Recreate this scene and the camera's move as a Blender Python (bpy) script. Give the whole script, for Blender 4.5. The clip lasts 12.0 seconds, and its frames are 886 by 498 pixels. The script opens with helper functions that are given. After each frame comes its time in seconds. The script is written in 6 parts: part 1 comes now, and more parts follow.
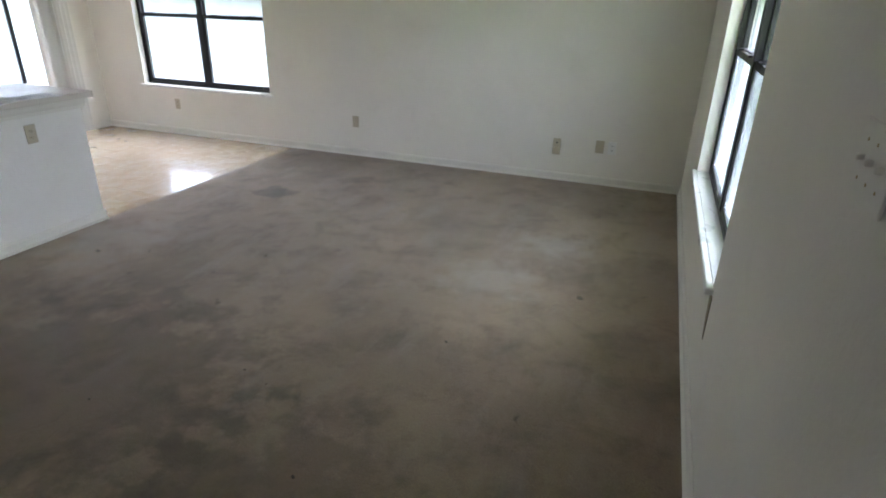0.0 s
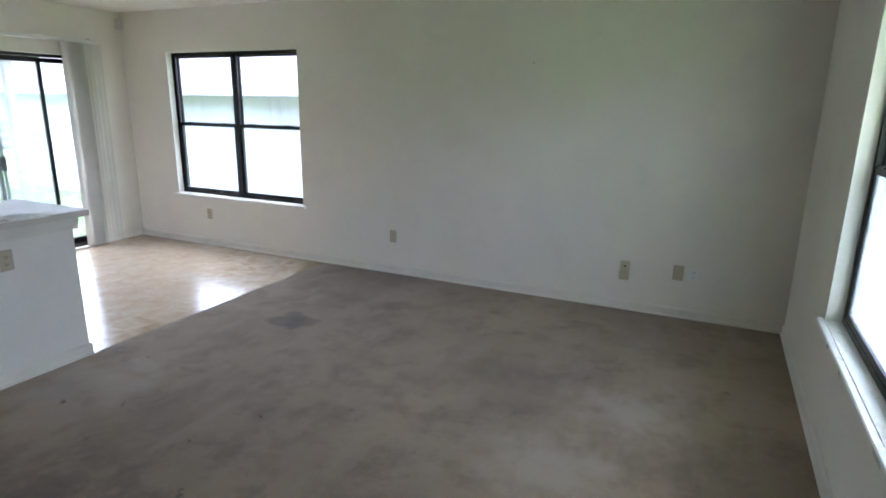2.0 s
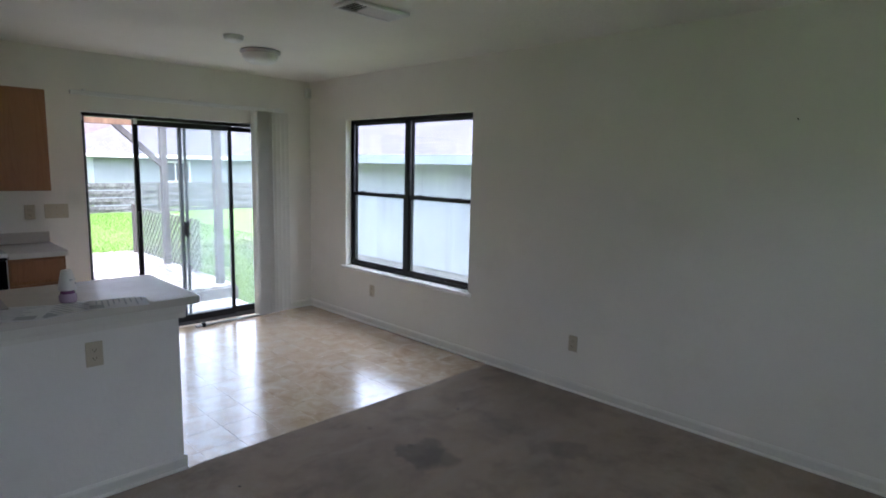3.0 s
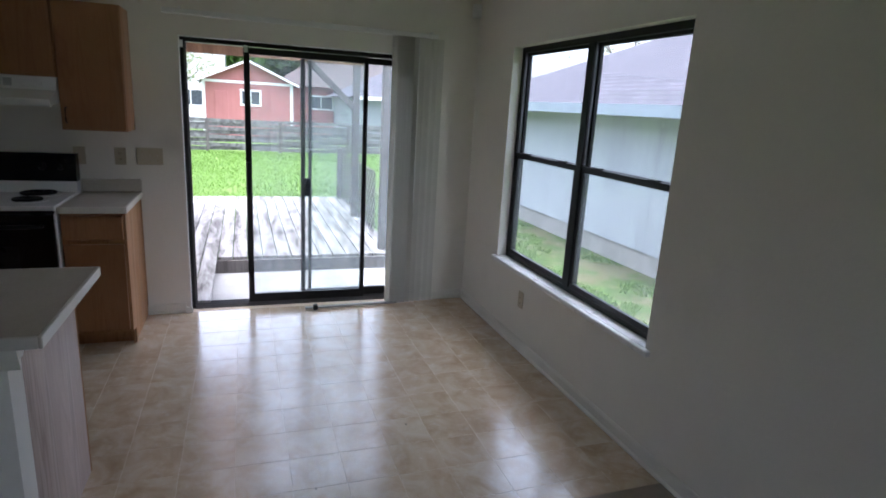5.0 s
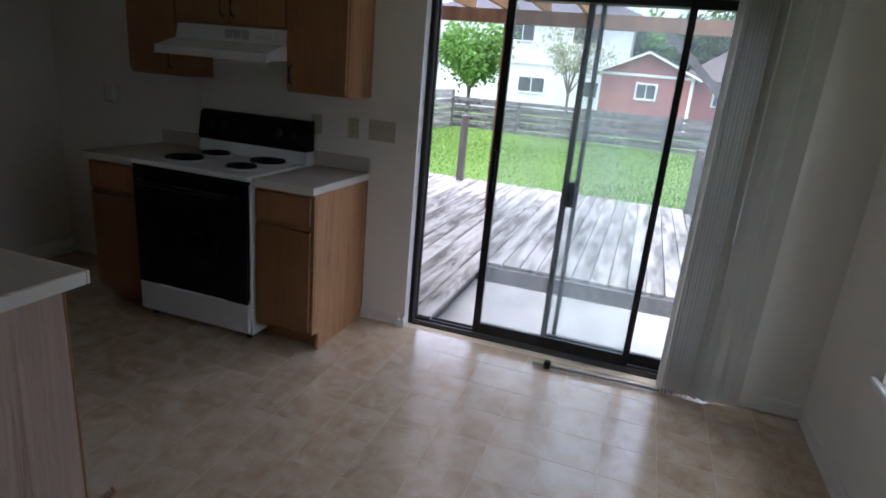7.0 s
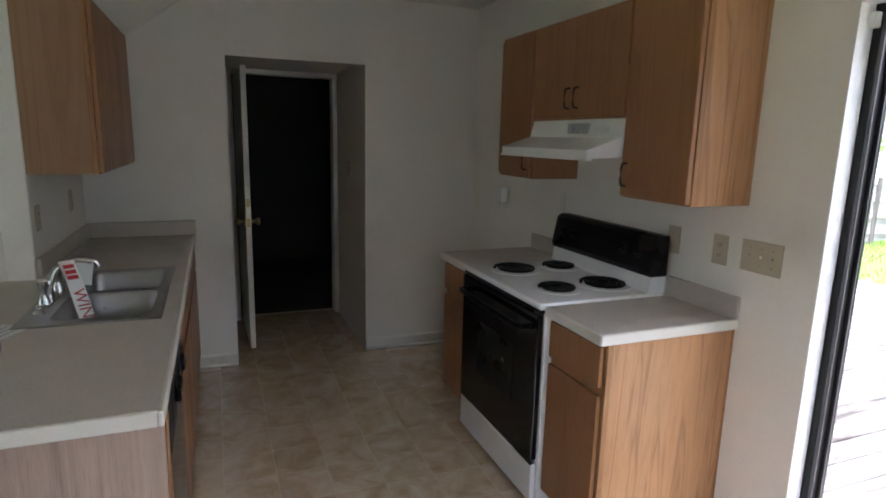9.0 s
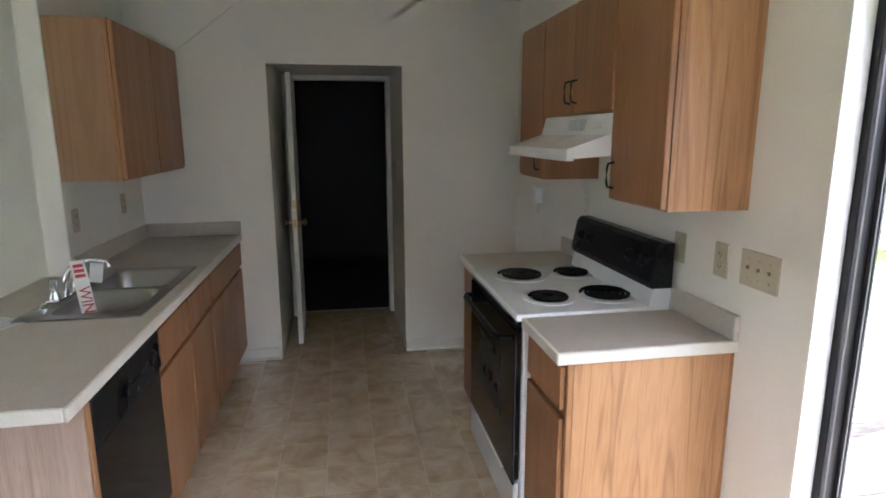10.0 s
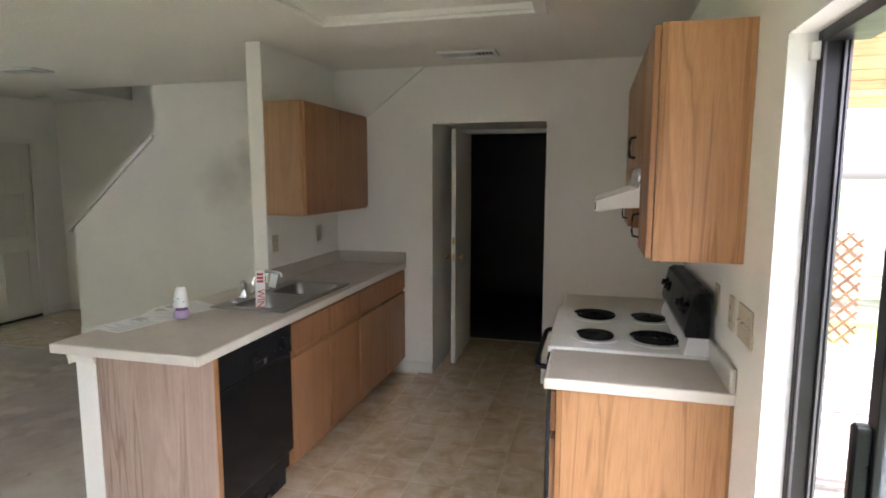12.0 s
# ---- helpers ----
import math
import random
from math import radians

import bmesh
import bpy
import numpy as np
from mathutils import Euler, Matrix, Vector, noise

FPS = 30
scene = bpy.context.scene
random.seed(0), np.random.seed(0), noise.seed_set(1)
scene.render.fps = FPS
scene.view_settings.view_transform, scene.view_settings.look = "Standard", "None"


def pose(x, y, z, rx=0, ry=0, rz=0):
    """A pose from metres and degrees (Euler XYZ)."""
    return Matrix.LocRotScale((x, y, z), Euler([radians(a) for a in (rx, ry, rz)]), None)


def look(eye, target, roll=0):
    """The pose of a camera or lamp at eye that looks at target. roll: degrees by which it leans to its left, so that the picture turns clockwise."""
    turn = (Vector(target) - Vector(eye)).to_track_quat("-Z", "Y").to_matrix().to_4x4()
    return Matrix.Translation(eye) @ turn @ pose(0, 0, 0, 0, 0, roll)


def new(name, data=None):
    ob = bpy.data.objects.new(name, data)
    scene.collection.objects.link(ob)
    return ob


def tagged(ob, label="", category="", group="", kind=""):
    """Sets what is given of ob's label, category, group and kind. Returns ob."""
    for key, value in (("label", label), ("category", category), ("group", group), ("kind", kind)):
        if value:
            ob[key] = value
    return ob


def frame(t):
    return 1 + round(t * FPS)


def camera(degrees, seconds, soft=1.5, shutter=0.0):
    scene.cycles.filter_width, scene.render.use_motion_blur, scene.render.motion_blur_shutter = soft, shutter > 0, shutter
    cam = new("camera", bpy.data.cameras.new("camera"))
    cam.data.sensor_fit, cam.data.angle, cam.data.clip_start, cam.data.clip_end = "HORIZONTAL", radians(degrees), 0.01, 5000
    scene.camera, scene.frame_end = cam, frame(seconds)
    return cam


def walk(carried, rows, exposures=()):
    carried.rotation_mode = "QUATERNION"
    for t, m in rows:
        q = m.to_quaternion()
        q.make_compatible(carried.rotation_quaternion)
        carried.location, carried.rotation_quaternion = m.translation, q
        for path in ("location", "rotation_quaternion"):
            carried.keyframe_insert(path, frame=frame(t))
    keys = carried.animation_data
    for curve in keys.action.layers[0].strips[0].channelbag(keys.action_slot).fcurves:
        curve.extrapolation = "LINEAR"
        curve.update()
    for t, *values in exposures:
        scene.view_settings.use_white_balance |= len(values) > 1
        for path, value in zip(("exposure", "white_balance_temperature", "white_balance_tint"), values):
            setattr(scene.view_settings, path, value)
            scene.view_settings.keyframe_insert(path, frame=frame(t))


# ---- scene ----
cam = camera(75.37, 12.0, soft=1.8)
PATH = [
    (0.0, 6.271, -0.339, 1.536, 66.370, -1.370, 20.264),
    (0.5, 6.319, -0.214, 1.554, 65.226, 0.029, 15.799),
    (1.0, 6.303, -0.027, 1.565, 66.661, 0.693, 15.096),
    (1.5, 6.214, 0.241, 1.493, 71.433, 0.030, 18.837),
    (2.0, 6.018, 0.445, 1.549, 75.747, -0.854, 25.396),
    (2.5, 5.843, 0.942, 1.574, 79.167, -0.854, 35.658),
    (3.0, 5.516, 1.450, 1.568, 81.949, -1.322, 44.921),
    (5.0, 4.439, 3.145, 1.593, 76.114, -3.270, 71.264),
    (5.5, 4.111, 3.434, 1.542, 74.390, -4.086, 77.482),
    (6.0, 3.788, 3.681, 1.548, 72.794, -5.032, 85.027),
    (6.5, 3.381, 3.874, 1.513, 72.649, -5.775, 96.428),
    (7.0, 3.010, 3.937, 1.489, 73.008, -4.965, 109.660),
    (7.5, 2.634, 3.964, 1.457, 74.730, -3.548, 125.367),
    (9.5, 1.537, 3.973, 1.556, 79.156, -0.648, 165.093),
    (10.0, 1.255, 4.034, 1.559, 78.721, 0.165, 170.120),
    (10.5, 1.006, 4.085, 1.584, 79.899, 0.441, 177.372),
    (11.0, 0.724, 4.171, 1.590, 82.142, 0.723, 188.099),
    (11.5, 0.559, 4.361, 1.618, 82.154, 0.800, 193.149),
    (12.0, 0.483, 4.427, 1.599, 82.836, -0.094, 194.729),
]
EXPOSURES = [(0.0, 4.6, 5800, 19), (1.0, 4.95, 5700, 19), (2.0, 4.35, 5550, 18), (3.0, 3.4, 5550, 19), (5.0, 2.82, 5550, 18), (6.0, 2.85, 5550, 19), (7.5, 2.3, 5650, 18), (9.5, 4.75, 5900, 18), (10.0, 4.85, 5900, 18), (10.5, 4.65, 5900, 17), (12.0, 4.95, 6300, 19)]
walk(cam, [(t, pose(x, y, z, rx, ry, rz)) for t, x, y, z, rx, ry, rz in PATH], EXPOSURES)

# ---- world and sun: a bright overcast day ----
world = bpy.data.worlds.new("sky")
scene.world = world
world.use_nodes = True
wn = world.node_tree
sky = wn.nodes.new("ShaderNodeTexSky")
sky.sky_type, sky.sun_disc = "NISHITA", False
sky.sun_elevation, sky.sun_rotation = radians(83), radians(98)
sky.air_density, sky.dust_density, sky.ozone_density = 1.0, 6.0, 0.6
soft_sky = wn.nodes.new("ShaderNodeHueSaturation")
soft_sky.inputs["Saturation"].default_value = 0.35
wn.links.new(sky.outputs[0], soft_sky.inputs["Color"])
wn.links.new(soft_sky.outputs[0], wn.nodes["Background"].inputs[0])
wn.nodes["Background"].inputs[1].default_value = 0.15

sun = new("sun", bpy.data.lights.new("sun", "SUN"))
sun.data.energy, sun.data.angle, sun.data.color = 0.5, radians(40), (1.0, 0.97, 0.93)
sun.matrix_world = look((0, 0, 20), (-0.99 * 1.2, 0.14 * 1.2, 20 - 10.0))


# ---- materials ----
class Nodes:
    """A principled material with short-hands for its nodes."""

    def __init__(self, name, rough=0.6, metal=0.0, spec=0.5):
        self.m = bpy.data.materials.new(name)
        self.m.use_nodes = True
        self.t = self.m.node_tree
        self.b = self.t.nodes["Principled BSDF"]
        self.b.inputs["Roughness"].default_value = rough
        self.b.inputs["Metallic"].default_value = metal
        self.b.inputs["Specular IOR Level"].default_value = spec
        self.co = self.t.nodes.new("ShaderNodeTexCoord").outputs["Object"]

    def link(self, a, b):
        self.t.links.new(a, b)

    def noise(self, scale, detail=4, rough=0.55, stretch=None, shift=None, distort=0.0):
        n = self.t.nodes.new("ShaderNodeTexNoise")
        n.inputs["Scale"].default_value, n.inputs["Detail"].default_value = scale, detail
        n.inputs["Roughness"].default_value, n.inputs["Distortion"].default_value = rough, distort
        co = self.co
        if stretch or shift:
            mp = self.t.nodes.new("ShaderNodeMapping")
            if stretch:
                mp.inputs["Scale"].default_value = stretch
            if shift:
                mp.inputs["Location"].default_value = shift
            self.link(co, mp.inputs[0])
            co = mp.outputs[0]
        self.link(co, n.inputs["Vector"])
        return n.outputs["Fac"]

    def ramp(self, fac, *stops):
        r = self.t.nodes.new("ShaderNodeValToRGB")
        e = r.color_ramp.elements
        while len(e) < len(stops):
            e.new(0.5)
        for el, (p, c) in zip(e, stops):
            el.position, el.color = p, (*c, 1) if len(c) == 3 else c
        self.link(fac, r.inputs[0])
        return r.outputs[0]

    def grey(self, fac, *stops):
        return self.ramp(fac, *[(p, (v, v, v)) for p, v in stops])

    def mix(self, fac, a, b, kind="MIX"):
        n = self.t.nodes.new("ShaderNodeMix")
        n.data_type, n.blend_type = "RGBA", kind
        for s, v in ((0, fac), (6, a), (7, b)):
            if isinstance(v, (int, float)):
                n.inputs[s].default_value = v
            elif isinstance(v, tuple):
                n.inputs[s].default_value = (*v, 1)
            else:
                self.link(v, n.inputs[s])
        return n.outputs[2]

    def math(self, op, a, b=0.0):
        n = self.t.nodes.new("ShaderNodeMath")
        n.operation = op
        for s, v in ((0, a), (1, b)):
            if isinstance(v, (int, float)):
                n.inputs[s].default_value = v
            else:
                self.link(v, n.inputs[s])
        return n.outputs[0]

    def near(self, centre, radius, warp=0.5):
        """1 at a place, falling to 0 at a radius, with a ragged rim."""
        d = self.t.nodes.new("ShaderNodeVectorMath")
        d.operation = "DISTANCE"
        self.link(self.co, d.inputs[0])
        d.inputs[1].default_value = centre
        wob = self.math("MULTIPLY", self.math("SUBTRACT", self.noise(5.0, 5), 0.5), radius * 2 * warp)
        return self.math("SUBTRACT", 1.0, self.math("DIVIDE", self.math("ADD", d.outputs["Value"], wob), radius))

    def random(self):
        return self.t.nodes.new("ShaderNodeObjectInfo").outputs["Random"]

    def island(self):
        return self.t.nodes.new("ShaderNodeNewGeometry").outputs["Random Per Island"]

    def colour(self, c):
        if isinstance(c, tuple):
            self.b.inputs["Base Color"].default_value = (*c, 1)
        else:
            self.link(c, self.b.inputs["Base Color"])
        return self

    def rough(self, fac, a, b):
        self.link(self.grey(fac, (0.3, a), (0.7, b)), self.b.inputs["Roughness"])
        return self

    def bump(self, h, strength=0.3, dist=0.002):
        n = self.t.nodes.new("ShaderNodeBump")
        n.inputs["Strength"].default_value, n.inputs["Distance"].default_value = strength, dist
        self.link(h, n.inputs["Height"])
        self.link(n.outputs[0], self.b.inputs["Normal"])
        return self


def tint(c, f):
    return tuple(min(1.0, v * f) for v in c)


def plain(name, c, rough=0.5, metal=0.0, var=0.08, scale=6.0, fine=120.0, bump=0.1, dist=0.0008, spec=0.5):
    """A painted, moulded or metal surface: two scales of slight variation and a fine relief."""
    n = Nodes(name, rough, metal, spec)
    a = n.noise(scale, 5)
    f = n.noise(fine, 3)
    col = n.ramp(a, (0.3, tint(c, 1 - var)), (0.7, tint(c, 1 + var)))
    col = n.mix(0.25, col, n.ramp(f, (0.3, tint(c, 1 - var)), (0.7, tint(c, 1 + var))))
    n.colour(col).rough(a, max(0.02, rough - 0.06), min(1, rough + 0.08)).bump(f, bump, dist)
    return n.m


def wall_paint(name, c, smudges=()):
    n = Nodes(name, 0.6, 0, 0.35)
    big = n.noise(0.9, 4)
    fine = n.noise(140, 3, 0.6)
    mid = n.noise(45, 4, 0.6)
    col = n.ramp(big, (0.3, tint(c, 0.93)), (0.7, tint(c, 1.04)))
    dirt = n.grey(n.noise(2.6, 7, 0.65, shift=(3, 1, 7)), (0.56, 0.0), (0.78, 0.22))
    col = n.mix(dirt, col, tint((c[0], c[1] * 0.96, c[2] * 0.9), 0.72))
    for centre, radius, amount in smudges:
        col = n.mix(n.grey(n.near(centre, radius), (0.0, 0.0), (0.9, amount)), col, (0.3, 0.26, 0.2))
    h = n.mix(0.4, n.grey(mid, (0.4, 0), (0.65, 1)), fine)
    n.colour(col).rough(big, 0.5, 0.68).bump(h, 0.35, 0.0016)
    return n.m


def oak(name, dark, light, rough=0.42, along=(1, 1, 0.06), grain=9.0, calm=0.45):
    """Oak veneer: long cathedral grain and fine pores along one axis."""
    n = Nodes(name, rough, 0, 0.4)
    jig = n.t.nodes.new("ShaderNodeVectorMath")
    jig.operation = "ADD"
    rnd = n.math("MULTIPLY", n.random(), 37.0)
    n.link(n.co, jig.inputs[0])
    n.link(rnd, jig.inputs[1])
    n.co = jig.outputs[0]
    a = n.noise(grain, 3, 0.5, stretch=along, distort=1.2)
    bands = n.math("PINGPONG", n.math("MULTIPLY", a, 9.0), 1.0)
    pores = n.noise(420, 2, 0.6, stretch=tuple(0.03 if v < 0.5 else 1 for v in along))
    mid = tuple((p + q) / 2 for p, q in zip(dark, light))
    col = n.ramp(bands, (0.0, tint(mid, 1.05)), (0.4, light), (0.8, mid), (0.93, dark), (1.0, tint(dark, 0.85)))
    col = n.mix(calm, col, n.ramp(n.noise(2.2, 4), (0.3, tint(mid, 0.9)), (0.7, tint(light, 1.02))))
    col = n.mix(n.grey(pores, (0.5, 0.0), (0.75, 0.4)), col, tint(dark, 0.8))
    n.colour(col).rough(a, rough - 0.08, rough + 0.1).bump(pores, 0.12, 0.0006)
    return n.m


def carpet_material():
    n = Nodes("carpet_pile", 0.97, 0, 0.1)
    c = (0.345, 0.268, 0.193)
    big = n.noise(0.75, 6, 0.6)
    mid = n.noise(3.2, 7, 0.7, shift=(5, 2, 0), distort=0.15)
    streak = n.noise(2.4, 5, 0.6, stretch=(2.6, 0.7, 1), shift=(9, 4, 0), distort=0.15)
    fine = n.noise(170, 3, 0.7)
    col = n.ramp(big, (0.34, tint(c, 0.78)), (0.66, tint(c, 1.2)))
    col = n.mix(n.grey(mid, (0.47, 0.0), (0.68, 0.75)), col, (0.17, 0.132, 0.098))
    col = n.mix(n.grey(streak, (0.5, 0.0), (0.7, 0.6)), col, (0.37, 0.315, 0.25))
    for centre, radius, amount in (((3.36, 3.50, 0), 0.17, 0.6), ((3.47, 3.54, 0), 0.14, 0.5), ((3.9, 4.15, 0), 0.12, 0.35), ((4.1, 1.0, 0), 0.9, 0.4), ((5.3, 0.6, 0), 0.7, 0.35)):
        col = n.mix(n.grey(n.near(centre, radius, 1.3), (0.05, 0.0), (0.35, amount)), col, (0.11, 0.088, 0.07))
    # Paler ragged patches, two near the front window, one beside the peninsula.
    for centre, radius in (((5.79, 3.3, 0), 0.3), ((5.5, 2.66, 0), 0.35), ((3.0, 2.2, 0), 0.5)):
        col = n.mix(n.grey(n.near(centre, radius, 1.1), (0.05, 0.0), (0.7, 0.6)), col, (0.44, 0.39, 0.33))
    spots = n.grey(n.noise(7.0, 3, 0.5, shift=(1, 8, 0)), (0.71, 0.0), (0.76, 0.7))
    col = n.mix(spots, col, (0.05, 0.04, 0.033))
    col = n.mix(0.35, col, n.ramp(fine, (0.3, (0.06, 0.05, 0.04)), (0.7, (0.42, 0.36, 0.29))), "OVERLAY")
    h = n.mix(0.5, fine, n.noise(55, 4, 0.7))
    n.colour(col).bump(h, 0.9, 0.006)
    n.b.inputs["Sheen Weight"].default_value = 0.25
    return n.m


def vinyl_material():
    n = Nodes("sheet_vinyl", 0.22, 0, 0.75)
    n.b.inputs["Coat Weight"].default_value, n.b.inputs["Coat Roughness"].default_value = 1.0, 0.2
    jig = n.t.nodes.new("ShaderNodeVectorMath")
    jig.operation = "ADD"
    n.link(n.co, jig.inputs[0])
    n.link(n.math("MULTIPLY", n.random(), 53.0), jig.inputs[1])
    n.co = jig.outputs[0]
    a = n.noise(6.0, 6, 0.6, distort=0.7)
    b = n.noise(19.0, 5, 0.65, shift=(4, 4, 4))
    col = n.ramp(a, (0.3, (0.47, 0.33, 0.205)), (0.5, (0.59, 0.45, 0.305)), (0.7, (0.68, 0.565, 0.425)))
    col = n.mix(n.grey(b, (0.52, 0.0), (0.74, 0.38)), col, (0.74, 0.66, 0.55))
    col = n.mix(n.grey(n.noise(3.0, 6, 0.7), (0.6, 0.0), (0.8, 0.35)), col, (0.40, 0.31, 0.235))
    n.colour(col).rough(n.noise(11, 5, 0.7), 0.12, 0.28).bump(n.mix(0.5, a, n.noise(60, 3)), 0.12, 0.0015)
    return n.m


def laminate_material():
    n = Nodes("speckled_laminate", 0.36, 0, 0.45)
    s = n.noise(330, 2, 0.7)
    s2 = n.noise(150, 2, 0.7, shift=(3, 3, 3))
    col = n.ramp(n.noise(1.6, 4), (0.3, (0.47, 0.415, 0.35)), (0.7, (0.53, 0.475, 0.405)))
    col = n.mix(n.grey(s, (0.56, 0), (0.66, 0.55)), col, (0.66, 0.62, 0.55))
    col = n.mix(n.grey(s2, (0.58, 0), (0.68, 0.5)), col, (0.33, 0.28, 0.23))
    n.colour(col).rough(n.noise(9, 4), 0.3, 0.48)
    return n.m


def deck_material():
    n = Nodes("weathered_deck_board", 0.85, 0, 0.2)
    jig = n.t.nodes.new("ShaderNodeVectorMath")
    jig.operation = "ADD"
    n.link(n.co, jig.inputs[0])
    n.link(n.math("MULTIPLY", n.random(), 41.0), jig.inputs[1])
    n.co = jig.outputs[0]
    a = n.noise(3.0, 6, 0.65, stretch=(0.35, 2.2, 1), distort=0.6)
    g = n.noise(60, 4, 0.6, stretch=(0.05, 1, 1))
    col = n.ramp(a, (0.36, (0.05, 0.046, 0.042)), (0.45, (0.15, 0.14, 0.128)), (0.55, (0.27, 0.26, 0.245)), (0.68, (0.34, 0.33, 0.315)))
    col = n.mix(n.grey(g, (0.45, 0.0), (0.75, 0.4)), col, (0.17, 0.15, 0.13))
    n.colour(col).bump(g, 0.5, 0.003)
    return n.m


def timber(name, dark, light, along=(1, 1, 0.08), per_piece=True):
    n = Nodes(name, 0.85, 0, 0.2)
    if per_piece:
        jig = n.t.nodes.new("ShaderNodeVectorMath")
        jig.operation = "ADD"
        n.link(n.co, jig.inputs[0])
        n.link(n.math("MULTIPLY", n.random(), 29.0), jig.inputs[1])
        n.co = jig.outputs[0]
    a = n.noise(6, 5, 0.6, stretch=along, distort=0.5)
    g = n.noise(70, 4, 0.65, stretch=along)
    col = n.ramp(a, (0.3, dark), (0.7, light))
    col = n.mix(n.grey(g, (0.45, 0), (0.75, 0.5)), col, tint(dark, 0.6))
    n.colour(col).bump(g, 0.4, 0.002)
    return n.m


def siding_material(name, c, groove=0.2, axis=0, streaks=True):
    """Grooved sheet siding with run-off stains of its own shape."""
    n = Nodes(name, 0.8, 0, 0.25)
    sep = n.t.nodes.new("ShaderNodeSeparateXYZ")
    n.link(n.co, sep.inputs[0])
    u = n.math("FRACT", n.math("DIVIDE", sep.outputs[axis], groove))
    g = n.grey(u, (0.0, 0.0), (0.05, 1.0))
    st = n.noise(5, 6, 0.65, stretch=(1, 1, 0.12))
    col = n.ramp(n.noise(1.2, 5), (0.3, tint(c, 0.9)), (0.7, tint(c, 1.06)))
    if streaks:
        col = n.mix(n.grey(st, (0.52, 0.0), (0.75, 0.4)), col, tint((c[0], c[1] * 0.98, c[2] * 0.94), 0.6))
    col = n.mix(n.math("MULTIPLY", n.math("SUBTRACT", 1.0, g), 0.5), col, tint(c, 0.35))
    n.colour(col).bump(n.mix(0.3, g, n.noise(80, 3)), 0.5, 0.006)
    return n.m


def shingle_material(name, c):
    n = Nodes(name, 0.95, 0, 0.15)
    br = n.t.nodes.new("ShaderNodeTexBrick")
    br.inputs["Scale"].default_value = 1.0
    br.inputs["Brick Width"].default_value, br.inputs["Row Height"].default_value = 0.3, 0.14
    br.inputs["Mortar Size"].default_value = 0.012
    br.inputs["Color1"].default_value, br.inputs["Color2"].default_value = (*tint(c, 0.85), 1), (*tint(c, 1.15), 1)
    br.inputs["Mortar"].default_value = (*tint(c, 0.5), 1)
    n.link(n.co, br.inputs["Vector"])
    col = n.mix(n.grey(n.noise(1.1, 6), (0.35, 0.0), (0.75, 0.4)), br.outputs["Color"], tint(c, 0.7))
    n.colour(col).bump(n.mix(0.5, br.outputs["Fac"], n.noise(140, 3)), 0.4, 0.005)
    return n.m


def grass_material():
    n = Nodes("lawn_soil", 0.95, 0, 0.1)
    a = n.noise(0.55, 6, 0.65)
    b = n.noise(7, 6, 0.7)
    f = n.noise(60, 4, 0.7)
    col = n.ramp(b, (0.3, (0.055, 0.11, 0.018)), (0.7, (0.1, 0.185, 0.032)))
    col = n.mix(n.grey(a, (0.58, 0.0), (0.75, 0.6)), col, (0.17, 0.2, 0.07))
    side = n.grey(n.noise(1.6, 6, 0.7, shift=(2, 7, 1)), (0.43, 0.0), (0.56, 0.95))
    sep = n.t.nodes.new("ShaderNodeSeparateXYZ")
    n.link(n.co, sep.inputs[0])
    strip = n.math("MULTIPLY", n.math("GREATER_THAN", sep.outputs[1], 5.4), n.math("GREATER_THAN", sep.outputs[0], -9.0))
    col = n.mix(n.math("MULTIPLY", strip, 0.8), col, (0.035, 0.062, 0.018))
    col = n.mix(n.math("MULTIPLY", side, strip), col, (0.13, 0.104, 0.075))
    col = n.mix(0.4, col, n.ramp(f, (0.3, (0.035, 0.055, 0.015)), (0.7, (0.11, 0.15, 0.05))))
    n.colour(col).bump(n.mix(0.5, b, f), 0.9, 0.03)
    return n.m


def leaf_material(name, dark, light):
    n = Nodes(name, 0.6, 0, 0.3)
    col = n.ramp(n.island(), (0.0, dark), (1.0, light))
    n.colour(n.mix(0.3, col, n.ramp(n.noise(1.5, 3), (0.3, dark), (0.7, light))))
    n.b.inputs["Subsurface Weight"].default_value = 0.0
    tr = n.t.nodes.new("ShaderNodeBsdfTranslucent")
    tr.inputs[0].default_value = (*tint(light, 1.3), 1)
    mx = n.t.nodes.new("ShaderNodeMixShader")
    mx.inputs[0].default_value = 0.35
    n.link(n.b.outputs[0], mx.inputs[1])
    n.link(tr.outputs[0], mx.inputs[2])
    n.link(mx.outputs[0], n.t.nodes["Material Output"].inputs[0])
    return n.m


